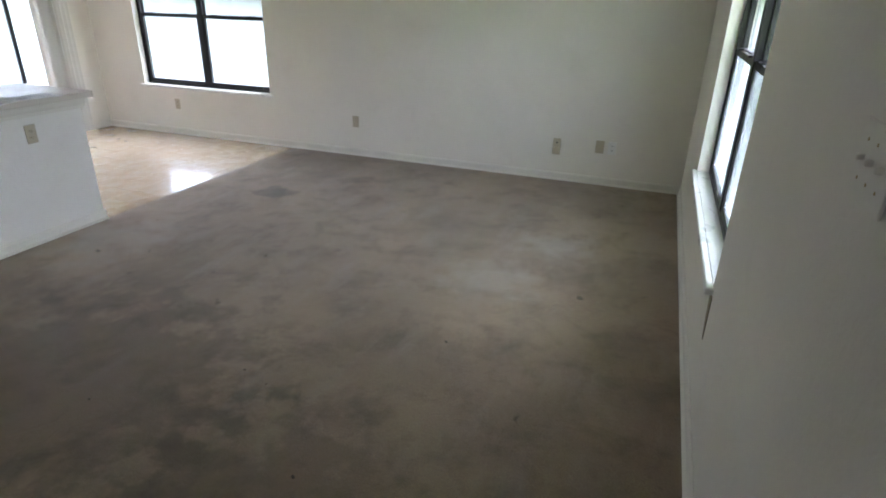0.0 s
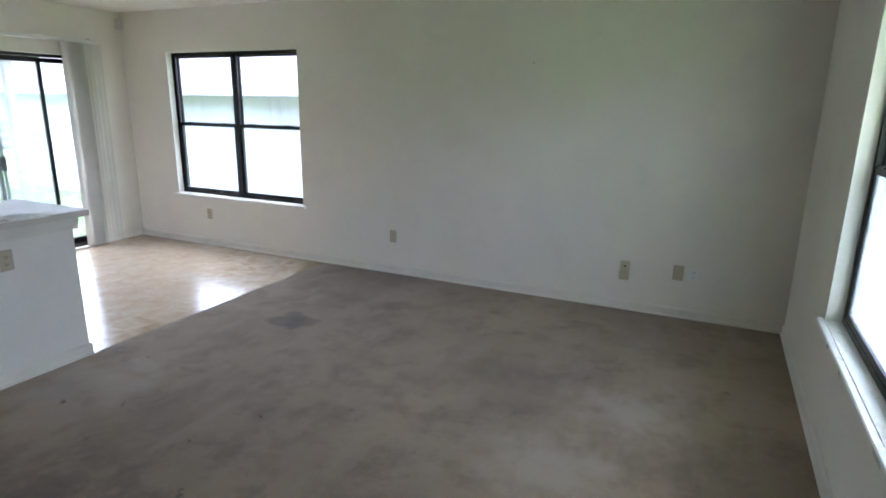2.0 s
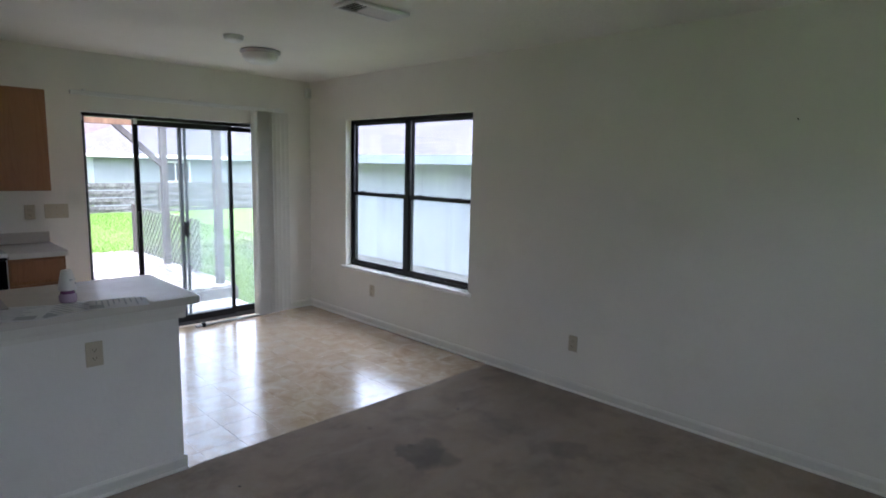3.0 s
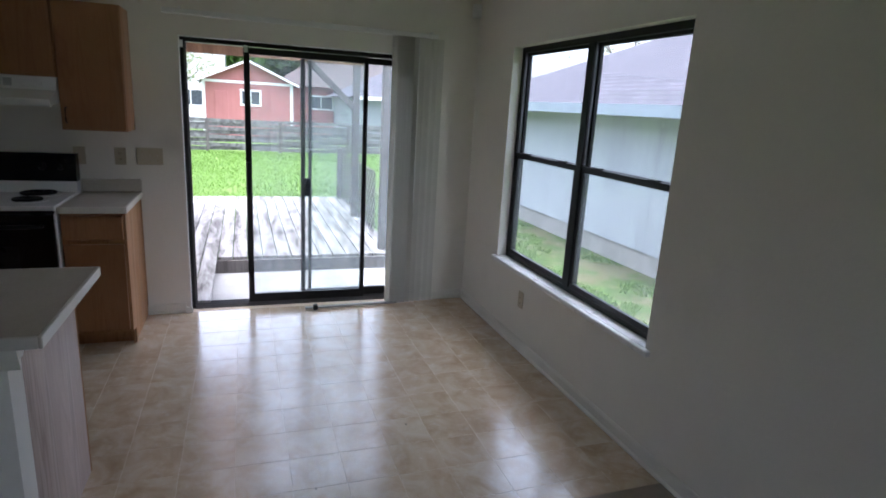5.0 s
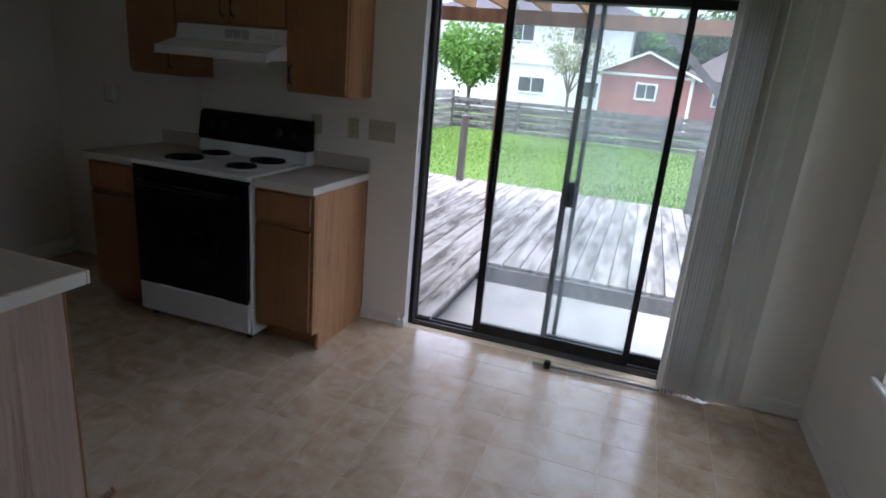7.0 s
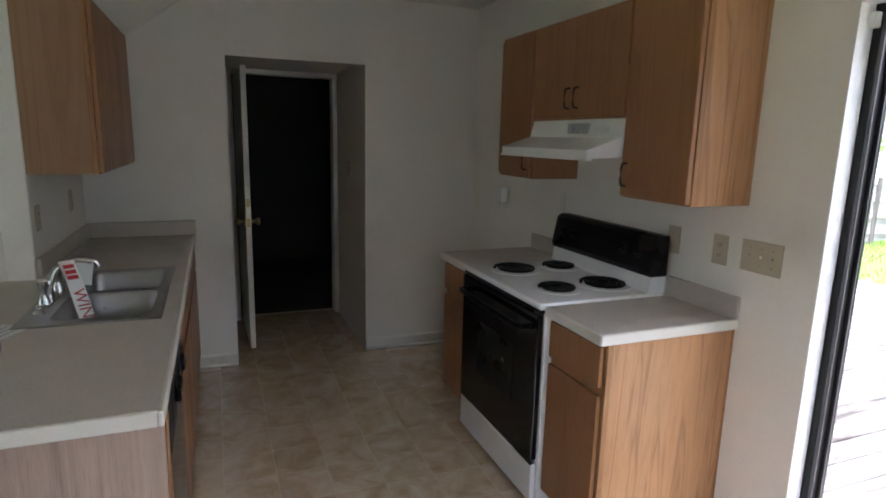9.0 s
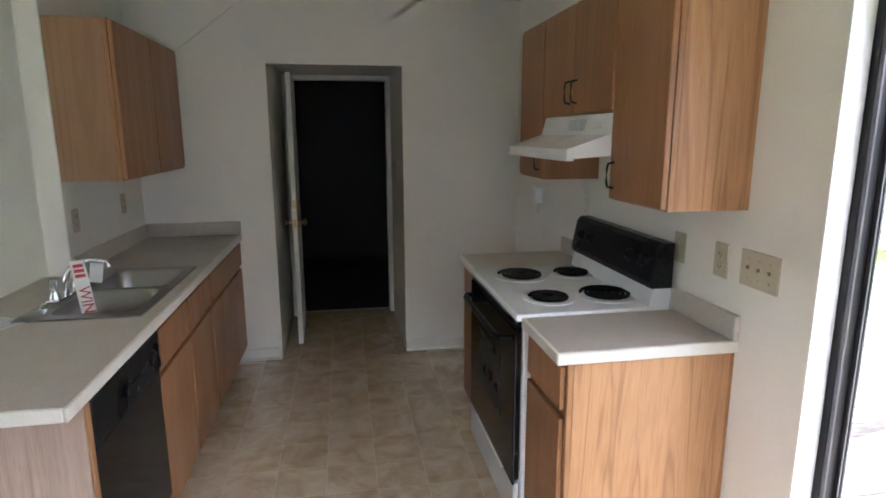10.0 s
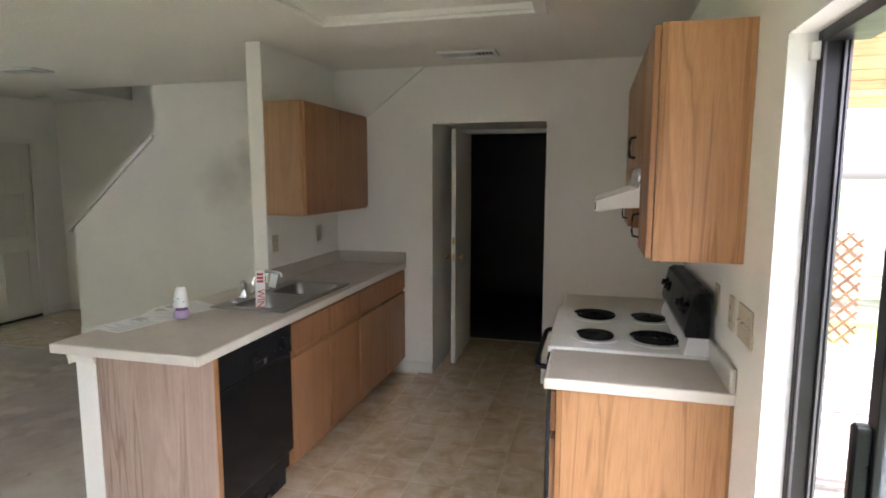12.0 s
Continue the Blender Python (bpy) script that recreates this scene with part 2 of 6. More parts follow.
def glass_material(name, dust, dust_colour=(0.75, 0.8, 0.82)):
    """A thin pane: clear, with a Fresnel gloss and a film of dust."""
    n = Nodes(name)
    t = n.t
    clear = t.nodes.new("ShaderNodeBsdfTransparent")
    clear.inputs[0].default_value = (0.965, 0.985, 0.98, 1)
    gloss = t.nodes.new("ShaderNodeBsdfGlossy")
    gloss.inputs["Roughness"].default_value = 0.015
    film = t.nodes.new("ShaderNodeBsdfTranslucent")
    film.inputs[0].default_value = (*dust_colour, 1)
    fr = t.nodes.new("ShaderNodeLayerWeight")
    fr.inputs[0].default_value = 0.5
    m1 = t.nodes.new("ShaderNodeMixShader")
    n.link(n.grey(n.noise(2.2, 6, 0.65), (0.3, dust * 0.4), (0.75, dust * 1.6)), m1.inputs[0])
    n.link(clear.outputs[0], m1.inputs[1])
    n.link(film.outputs[0], m1.inputs[2])
    m2 = t.nodes.new("ShaderNodeMixShader")
    n.link(n.grey(fr.outputs["Facing"], (0.0, 0.022), (0.55, 0.03), (0.8, 0.1), (1.0, 0.5)), m2.inputs[0])
    n.link(m1.outputs[0], m2.inputs[1])
    n.link(gloss.outputs[0], m2.inputs[2])
    n.link(m2.outputs[0], t.nodes["Material Output"].inputs[0])
    return n.m


WALL = (0.80, 0.765, 0.69)
M_WALL = wall_paint("wall_paint", WALL, (((4.0, 4.91, 1.28), 0.25, 0.1), ((0.02, 2.66, 1.25), 0.12, 0.2)))
M_STAIRWALL = wall_paint("stair_wall_paint", WALL, (((3.75, -0.17, 1.55), 0.35, 0.38), ((3.5, -0.17, 1.72), 0.25, 0.38)))
M_HALF = wall_paint("half_wall_paint", (0.80, 0.775, 0.72), (((2.64, 1.3, 0.4), 0.3, 0.2),))
M_CEIL = Nodes("ceiling_texture", 0.85, 0, 0.2)
M_CEIL.colour(M_CEIL.ramp(M_CEIL.noise(1.1, 4), (0.3, (0.78, 0.75, 0.68)), (0.7, (0.83, 0.80, 0.73)))).bump(M_CEIL.grey(M_CEIL.noise(42, 4, 0.6), (0.42, 0), (0.62, 1)), 0.5, 0.004)
M_CEIL = M_CEIL.m
M_CARPET = carpet_material()
M_VINYL = vinyl_material()
M_JOINT = plain("vinyl_joint", (0.66, 0.55, 0.41), 0.6, var=0.2, scale=3)
M_TRIM = plain("trim_paint", (0.75, 0.72, 0.65), 0.42, var=0.06, scale=3, fine=60)
M_SILL = plain("white_sill_paint", (0.80, 0.79, 0.76), 0.3, var=0.03)
M_BRONZE = plain("bronze_aluminium", (0.018, 0.017, 0.017), 0.4, 0.6, var=0.25, scale=8)
M_ALU = plain("worn_bronze_track", (0.11, 0.105, 0.11), 0.4, 0.7, var=0.25, scale=8)
M_GLASS = glass_material("window_glass", 0.015)
M_SCREEN = glass_material("screened_glass", 0.04, (0.82, 0.87, 0.88))
M_FRONTSCREEN = glass_material("front_window_screen", 0.3, (0.5, 0.54, 0.58))
# Dust film made heavier and greyer to also imitate hazy reflections.
M_DOORGLASS = glass_material("sliding_door_glass", 0.12, (0.5, 0.56, 0.58))
M_OAK = oak("oak_cabinet_veneer", (0.225, 0.095, 0.038), (0.36, 0.175, 0.08), calm=0.72)
M_OAKPANEL = oak("oak_end_panel", (0.31, 0.14, 0.055), (0.54, 0.295, 0.14), grain=9.0)
M_GREYOAK = oak("faded_end_panel", (0.23, 0.15, 0.11), (0.47, 0.35, 0.28), grain=6.0)
M_TAN = oak("tan_cabinet_side", (0.25, 0.13, 0.065), (0.37, 0.22, 0.12), grain=5.0, calm=0.65)
M_OAKEDGE = oak("oak_edge", (0.24, 0.11, 0.04), (0.40, 0.20, 0.085), grain=12.0)
M_LAM = laminate_material()
M_ENAMEL = plain("white_enamel", (0.80, 0.80, 0.79), 0.18, var=0.03, bump=0.02)
M_BLACKGLASS = plain("black_oven_glass", (0.006, 0.006, 0.007), 0.08, var=0.3, bump=0.0, spec=0.3)
M_BLACK = plain("black_plastic", (0.007, 0.007, 0.008), 0.3, var=0.3, bump=0.03, spec=0.2)
M_COIL = plain("burner_coil", (0.006, 0.006, 0.006), 0.6, 0.0, var=0.3, spec=0.2)
M_CHROME = plain("chrome", (0.72, 0.72, 0.72), 0.1, 1.0, var=0.05, bump=0.0)
M_STEEL = plain("brushed_stainless", (0.33, 0.32, 0.305), 0.33, 1.0, var=0.05, scale=12, fine=260, bump=0.03)
M_ALMOND = plain("almond_plastic", (0.50, 0.435, 0.31), 0.38, var=0.05)
M_WHITEP = plain("white_plastic", (0.76, 0.75, 0.72), 0.4, var=0.04)
M_DARKSLOT = plain("socket_slot", (0.05, 0.04, 0.03), 0.6)
M_PULL = plain("aged_black_pull", (0.02, 0.017, 0.015), 0.45, 0.5, var=0.3)
M_BRASS = plain("tarnished_brass", (0.42, 0.32, 0.15), 0.3, 1.0, var=0.2)
M_DOORP = plain("door_paint", (0.66, 0.63, 0.56), 0.42, var=0.05, scale=2)
M_BLIND = plain("vinyl_blind_slat", (0.68, 0.655, 0.59), 0.5, var=0.06, scale=3)
# Near-black albedo stands in for the lack of light in the storage room.
M_HOLLOW = wall_paint("storage_room_darkness", (0.06, 0.055, 0.05))
M_DECK = deck_material()
M_CONC = plain("concrete", (0.28, 0.272, 0.256), 0.9, var=0.22, scale=2.5, fine=60, bump=0.4, dist=0.003)
M_FENCE = timber("grey_fence_board", (0.065, 0.062, 0.06), (0.24, 0.235, 0.225), (1, 0.08, 1))
# Side fence copy, colour raised to imitate sunlight on its boards.
M_FENCE_X = timber("sunlit_grey_fence_board_long", (0.13, 0.125, 0.12), (0.4, 0.39, 0.37), (0.08, 1, 1))
M_POST = timber("grey_post", (0.065, 0.058, 0.055), (0.16, 0.145, 0.135))
M_CEDAR = timber("brown_patio_timber", (0.13, 0.075, 0.048), (0.26, 0.155, 0.095))
M_RAFTER = timber("patio_rafter_timber", (0.34, 0.2, 0.1), (0.55, 0.36, 0.2), (0.08, 1, 1))
M_RED = siding_material("red_siding", (0.36, 0.15, 0.14), 0.2, 1, False)
M_REDTRIM = plain("white_exterior_trim", (0.76, 0.75, 0.72), 0.6, var=0.06)
M_NBR = siding_material("pale_siding", (0.39, 0.415, 0.44), 0.2, 0)
M_FASCIA = plain("blue_grey_fascia", (0.25, 0.29, 0.325), 0.7, var=0.12, scale=2)
M_LAV = siding_material("lavender_siding", (0.52, 0.47, 0.55), 0.2, 0, False)
M_WHITEH = siding_material("white_lap_siding", (0.70, 0.71, 0.70), 0.2, 2, False)
M_ROOFG = shingle_material("grey_shingles", (0.085, 0.08, 0.092))
M_ROOFB = shingle_material("brown_shingles", (0.085, 0.07, 0.066))
M_FARGLASS = plain("far_window_glass", (0.06, 0.07, 0.08), 0.1, var=0.3)
M_GRASS = grass_material()
M_BLADE = leaf_material("grass_blade", (0.078, 0.155, 0.022), (0.125, 0.215, 0.038))
M_BLADE2 = leaf_material("dull_grass_blade", (0.075, 0.145, 0.035), (0.15, 0.225, 0.07))
M_LEAF = leaf_material("green_leaf", (0.05, 0.12, 0.025), (0.13, 0.25, 0.05))
M_LEAFD = leaf_material("dark_leaf", (0.028, 0.06, 0.02), (0.07, 0.12, 0.04))
M_LEAFP = leaf_material("pale_leaf", (0.14, 0.17, 0.09), (0.26, 0.29, 0.16))
M_BARK = plain("bark", (0.13, 0.105, 0.085), 0.9, var=0.3, scale=9, fine=50, bump=0.6, dist=0.01)
M_PAPER = plain("paper", (0.76, 0.76, 0.75), 0.7, var=0.03)
M_INK = plain("grey_print", (0.45, 0.46, 0.48), 0.7)
M_REDINK = plain("red_print", (0.46, 0.03, 0.045), 0.6)
M_PURPLE = plain("purple_gel", (0.20, 0.08, 0.19), 0.15, var=0.15, scale=20)
M_LILAC = plain("pale_lilac_plastic", (0.46, 0.34, 0.47), 0.15, var=0.1, scale=20)
M_FROST = plain("frosted_shade", (0.70, 0.69, 0.65), 0.3, var=0.03)
M_ROAD = plain("asphalt", (0.055, 0.055, 0.056), 0.9, var=0.25, scale=2)


# ---- mesh helpers ----
def box(bm, x0, x1, y0, y1, z0, z1, bev=0.0, seg=1):
    """A box between two corners, with rounded edges if asked."""
    x0, x1, y0, y1, z0, z1 = min(x0, x1), max(x0, x1), min(y0, y1), max(y0, y1), min(z0, z1), max(z0, z1)
    v = [bm.verts.new(c) for c in ((x0, y0, z0), (x1, y0, z0), (x1, y1, z0), (x0, y1, z0), (x0, y0, z1), (x1, y0, z1), (x1, y1, z1), (x0, y1, z1))]
    f = [bm.faces.new([v[i] for i in q]) for q in ((3, 2, 1, 0), (4, 5, 6, 7), (0, 1, 5, 4), (1, 2, 6, 5), (2, 3, 7, 6), (3, 0, 4, 7))]
    if bev:
        edges = list({e for a in f for e in a.edges})
        bmesh.ops.bevel(bm, geom=edges, offset=bev, segments=seg, profile=0.5, affect="EDGES", clamp_overlap=True)
    return bm


def slab(bm, xs, ys, holes, z0, z1):
    """A slab on a grid of lines, with some of its cells left open."""
    full = {(i, j) for i in range(len(xs) - 1) for j in range(len(ys) - 1)} - set(holes)
    pts = {}

    def v(i, j, z):
        if (i, j, z) not in pts:
            pts[i, j, z] = bm.verts.new((xs[i], ys[j], z))
        return pts[i, j, z]
    for i, j in full:
        bm.faces.new((v(i, j, z1), v(i + 1, j, z1), v(i + 1, j + 1, z1), v(i, j + 1, z1)))
        bm.faces.new((v(i, j + 1, z0), v(i + 1, j + 1, z0), v(i + 1, j, z0), v(i, j, z0)))
        for a, c, o in (((i, j), (i + 1, j), (i, j - 1)), ((i + 1, j), (i + 1, j + 1), (i + 1, j)), ((i + 1, j + 1), (i, j + 1), (i, j + 1)), ((i, j + 1), (i, j), (i - 1, j))):
            if o not in full:
                bm.faces.new((v(*a, z0), v(*c, z0), v(*c, z1), v(*a, z1)))
    return bm


def boxed(*dims, bev=0.0, seg=1):
    return box(bmesh.new(), *dims, bev=bev, seg=seg)


def prism(bm, outline, axis, a, b):
    """An outline of (u, v) pushed along an axis from a to b; u, v are the two other axes in order."""
    def at(u, v, w):
        return {"x": (w, u, v), "y": (u, w, v), "z": (u, v, w)}[axis]
    lo = [bm.verts.new(at(u, v, a)) for u, v in outline]
    hi = [bm.verts.new(at(u, v, b)) for u, v in outline]
    bm.faces.new(lo)
    bm.faces.new(hi)
    for i in range(len(outline)):
        j = (i + 1) % len(outline)
        bm.faces.new((lo[i], lo[j], hi[j], hi[i]))
    bmesh.ops.recalc_face_normals(bm, faces=bm.faces)
    return bm


def tube(bm, points, radius, sides=10, taper=None):
    """A round bar along points; taper gives a radius for each point."""
    rings = []
    pts = [Vector(p) for p in points]
    for i, p in enumerate(pts):
        d = (pts[min(i + 1, len(pts) - 1)] - pts[max(i - 1, 0)]).normalized()
        q = d.to_track_quat("Z", "Y").to_matrix()
        r = taper[i] if taper else radius
        rings.append([bm.verts.new(p + q @ Vector((r * math.cos(2 * math.pi * k / sides), r * math.sin(2 * math.pi * k / sides), 0))) for k in range(sides)])
    for a, b in zip(rings, rings[1:]):
        for k in range(sides):
            bm.faces.new((a[k], a[(k + 1) % sides], b[(k + 1) % sides], b[k]))
    bm.faces.new(rings[0][::-1])
    bm.faces.new(rings[-1])
    return bm


def lathe(bm, centre, profile, sides=32, axis="z"):
    """A profile of (radius, height) turned round an upright axis."""
    cx, cy, cz = centre
    rings = []
    for r, h in profile:
        ring = []
        for k in range(sides):
            a = 2 * math.pi * k / sides
            p = (r * math.cos(a), r * math.sin(a), h)
            if axis == "x":
                p = (p[2], p[0], p[1])
            if axis == "y":
                p = (p[0], p[2], p[1])
            ring.append(bm.verts.new((cx + p[0], cy + p[1], cz + p[2])))
        rings.append(ring)
    for a, b in zip(rings, rings[1:]):
        for k in range(sides):
            bm.faces.new((a[k], a[(k + 1) % sides], b[(k + 1) % sides], b[k]))
    bm.faces.new(rings[0][::-1])
    bm.faces.new(rings[-1])
    bmesh.ops.recalc_face_normals(bm, faces=bm.faces)
    return bm


ORIGIN = {}


def mesh_of(name, bm, mat, off, smooth=False):
    me = bpy.data.meshes.new(name)
    for v in bm.verts:
        v.co -= off
    bm.to_mesh(me)
    bm.free()
    me.materials.append(mat)
    if smooth:
        me.shade_smooth()
        me.set_sharp_from_angle(angle=radians(38))
    return me


def thing(name, base, label, category, group="", kind=""):
    """An empty at the base of a thing, to which its parts belong."""
    e = new(name)
    e.empty_display_size = 0.1
    e.location = base
    ORIGIN[e] = Vector(base)
    return tagged(e, label, category, group, kind)


def solo(name, bm, mat, label="", category="", group="", kind="", base=(0, 0, 0), smooth=False):
    """A thing of one mesh."""
    ob = new(name, mesh_of(name, bm, mat, Vector(base), smooth))
    ob.location = base
    ORIGIN[ob] = Vector(base)
    return tagged(ob, label, category, group, kind)


def part(name, bm, mat, parent, label="", smooth=False):
    ob = new(name, mesh_of(name, bm, mat, ORIGIN[parent], smooth))
    ob.parent = parent
    ORIGIN[ob] = ORIGIN[parent]
    return tagged(ob, label) if label else ob


def piece(name, me, parent, at):
    """One of many alike pieces on shared mesh data."""
    ob = new(name, me)
    ob.parent = parent
    ob.location = Vector(at) - ORIGIN[parent]
    return ob


# ---- the shell of the house ----
W, N, S, E, C = 0.02, 4.91, 0.05, 6.59, 2.44
K = -0.17          # knee wall beside the stairs
P0, P1 = 2.535, 2.64  # faces of the kitchen partition
EN = -1.03         # south wall of the entry and stairs
SEAM = 2.645        # where the carpet meets the vinyl
NW = (0.675, 2.39, 0.55, 2.02)      # opening of the dining window
EW = (1.875, 3.63, 0.55, 2.02)      # opening of the front window
SD = (2.745, 4.57, 1.965)             # opening of the sliding door
HE = -0.95         # end of the back hall
DW = (0.84, 1.72, 2.01)            # opening to the back hall
T = 0.14


def structure(name, bm, mat, label, category):
    return solo(name, bm, mat, label, category, kind="structure")


bm = bmesh.new()
box(bm, W - T, NW[0], N, N + T, -0.4, 2.6)
box(bm, NW[1], E + T, N, N + T, -0.4, 2.6)
box(bm, NW[0], NW[1], N, N + T, -0.4, NW[2] - 0.03)
box(bm, NW[0], NW[1], N, N + T, NW[3], 2.6)
structure("wall_north", bm, M_WALL, "off-white painted drywall with faint smudges", "wall")

bm = bmesh.new()
box(bm, E, E + T, EW[1], N, -0.4, 2.6)
box(bm, E, E + T, 0.29, EW[0], -0.4, 2.6)
box(bm, E, E + T, EW[0], EW[1], -0.4, EW[2] - 0.03)
box(bm, E, E + T, EW[0], EW[1], EW[3], 2.6)
box(bm, E, E + T, -0.71, 0.29, 2.0, 2.6)
box(bm, E, E + T, EN, -0.71, -0.4, 2.6)
structure("wall_east", bm, M_WALL, "off-white painted drywall beside the front window", "wall")

bm = bmesh.new()
box(bm, W - T, W, S - 1.2, SD[0], -0.4, 2.6)
box(bm, W - T, W, SD[1], N, -0.4, 2.6)
box(bm, W - T, W, SD[0], SD[1], SD[2], 2.6)
box(bm, W - T, W, SD[0], SD[1], -0.4, -0.02)
structure("wall_west", bm, M_WALL, "off-white painted drywall round the sliding door", "wall")

bm = bmesh.new()
box(bm, W, DW[0], S - 0.12, S, 0, C)
box(bm, DW[1], P0, S - 0.12, S, 0, C)
box(bm, DW[0], DW[1], S - 0.12, S, DW[2], C)
prism(bm, [(P0, 1.86), (P0, C), (1.775, C)], "y", S - 0.01, S + 0.022)
structure("wall_south", bm, M_WALL, "off-white kitchen wall with a sloped soffit", "wall")

bm = bmesh.new()
box(bm, P0, P1, K, 1.125, 0, C, 0.004)
structure("wall_kitchen", bm, M_WALL, "off-white partition wall behind the sink counter", "wall")
half = structure("half_wall", boxed(P0, P1, 1.128, 2.497, 0, 0.862), M_HALF, "white half wall under the peninsula counter", "half wall")
bm = bmesh.new()
prism(bm, [(P1 + u, v) for u, v in ((0, 0.80), (0.005, 0.80), (0.008, 0.822), (0.014, 0.838), (0.02, 0.864), (0, 0.864))], "y", 1.13, 2.53)
part("trim", bm, M_TRIM, half, "painted cove moulding under the counter")
part("trim", prism(bmesh.new(), [(2.497 + u, v) for u, v in ((0, 0.80), (0.007, 0.80), (0.012, 0.822), (0.024, 0.838), (0.034, 0.864), (0, 0.864))], "x", P0, P1), M_TRIM, half)

# stair side: a full wall that turns into a knee wall with a sloped cap
bm = bmesh.new()
prism(bm, [(P1, 0), (5.51, 0), (5.51, 1.085), (4.49, 1.955), (4.49, C), (P1, C)], "y", K - 0.11, K)
knee = structure("wall_stair", bm, M_STAIRWALL, "off-white stair wall with a sloped top and dark smudges", "wall")
bm = bmesh.new()
prism(bm, [(5.56, 1.045), (5.56, 1.085), (4.51, 1.985), (4.49, 1.957)], "y", K - 0.135, K + 0.025)
part("wall_cap", bm, M_TRIM, knee, "painted sloped wooden cap")

bm = bmesh.new()
box(bm, P1 + 0.015, E, EN - 0.14, EN, 0, 5.0)
structure("wall_entry", bm, M_WALL, "off-white wall of the stairwell and entry", "wall")
bm = bmesh.new()
box(bm, P1 + 0.02, 5.5, K - 0.11, K - 0.01, C + 0.12, 5.0)
box(bm, P0, P1 + 0.015, EN, K - 0.11, 0, 5.0)
box(bm, 5.5, 5.6, EN, K - 0.01, C + 0.12, 5.0)
box(bm, P0, 5.6, EN - 0.14, K - 0.01, 5.0, 5.1)
structure("stairwell_shaft", bm, M_WALL, "plain painted shaft above the stairs", "wall")

# back hall behind the kitchen opening; storage room beyond, its darkness painted near-black
for d in ((DW[0] - 0.1, DW[0], HE, S - 0.12, 0, 2.2),
          (DW[1], DW[1] + 0.1, HE, S - 0.12, 0, 2.2),
          (DW[0], DW[1], HE, S - 0.12, DW[2] + 0.03, 2.2),
          (DW[0] - 0.1, 0.875, HE - 0.12, HE, 0, 2.2),
          (1.66, DW[1] + 0.1, HE - 0.12, HE, 0, 2.2),
          (0.875, 1.66, HE - 0.12, HE, 2.005, 2.2)):
    structure("wall_hall", boxed(*d), M_WALL, "painted wall of the short back hall", "wall")
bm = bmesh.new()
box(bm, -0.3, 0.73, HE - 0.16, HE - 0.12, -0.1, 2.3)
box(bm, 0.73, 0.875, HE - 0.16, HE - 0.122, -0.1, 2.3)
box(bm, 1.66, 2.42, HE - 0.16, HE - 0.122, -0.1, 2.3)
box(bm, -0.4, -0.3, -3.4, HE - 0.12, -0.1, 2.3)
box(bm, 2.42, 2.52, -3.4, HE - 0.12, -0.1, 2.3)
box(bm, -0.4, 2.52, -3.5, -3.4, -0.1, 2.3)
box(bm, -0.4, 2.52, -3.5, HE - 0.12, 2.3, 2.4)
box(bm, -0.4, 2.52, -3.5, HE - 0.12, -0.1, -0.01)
structure("storage_room", bm, M_HOLLOW, "storage room behind the open door, its darkness painted near-black", "room")

# ceiling with a light recess over the kitchen and a hole over the stairs
RX0, RX1, RY0, RY1 = 0.80, 1.965, 1.40, 1.96
bm = bmesh.new()
Z0, Z1 = C, C + 0.12
box(bm, W - T, RX0, S - 0.12, N + T, Z0, Z1)
box(bm, RX1, E + T, RY0, N + T, Z0, Z1)
box(bm, RX0, RX1, RY1, N + T, Z0, Z1)
box(bm, RX0, RX1, S - 0.12, RY0, Z0, Z1)
box(bm, RX1, E + T, K - 0.02, RY0, Z0, Z1)
box(bm, 5.5, E + T, EN - 0.14, K - 0.02, Z0, Z1)
box(bm, RX0 + 0.001, RX1 - 0.001, RY0 + 0.001, RY1 - 0.001, C + 0.031, C + 0.1)
box(bm, W - T, W + 2.6, S - 1.3, S - 0.12, Z0, Z1)
structure("ceiling", bm, M_CEIL, "cream textured drywall ceiling", "ceiling")
rec = thing("light_recess", (1.45, 1.6, C), "recessed ceiling light box framed with cream wooden trim", "light recess", kind="structure")
for d in ((RX0 - 0.06, RX1 + 0.06, RY0 - 0.06, RY0 + 0.005), (RX0 - 0.06, RX1 + 0.06, RY1 - 0.005, RY1 + 0.06), (RX0 - 0.06, RX0 + 0.005, RY0 + 0.005, RY1 - 0.005), (RX1 - 0.005, RX1 + 0.06, RY0 + 0.005, RY1 - 0.005)):
    part("trim", boxed(*d, C - 0.022, C - 0.001, bev=0.005), M_TRIM, rec)
for d in ((RX0 + 0.002, RX1 - 0.002, RY0 + 0.002, RY0 + 0.012), (RX0 + 0.002, RX1 - 0.002, RY1 - 0.012, RY1 - 0.002), (RX0 + 0.002, RX0 + 0.012, RY0 + 0.014, RY1 - 0.014), (RX1 - 0.012, RX1 - 0.002, RY0 + 0.014, RY1 - 0.014)):
    part("lining", boxed(*d, C + 0.001, C + 0.03), M_CEIL, rec)

# unseen roof overhang, added to cut sun and sky light at the outer walls
bm = bmesh.new()
box(bm, E + T, E + T + 1.3, EN - 0.14, N + T, 2.42, 2.5)
box(bm, W - T, E + T + 0.75, N + T, N + T + 0.5, 2.42, 2.5)
structure("eaves", bm, M_SILL, "plain white overhang added out of view to block light", "eaves")

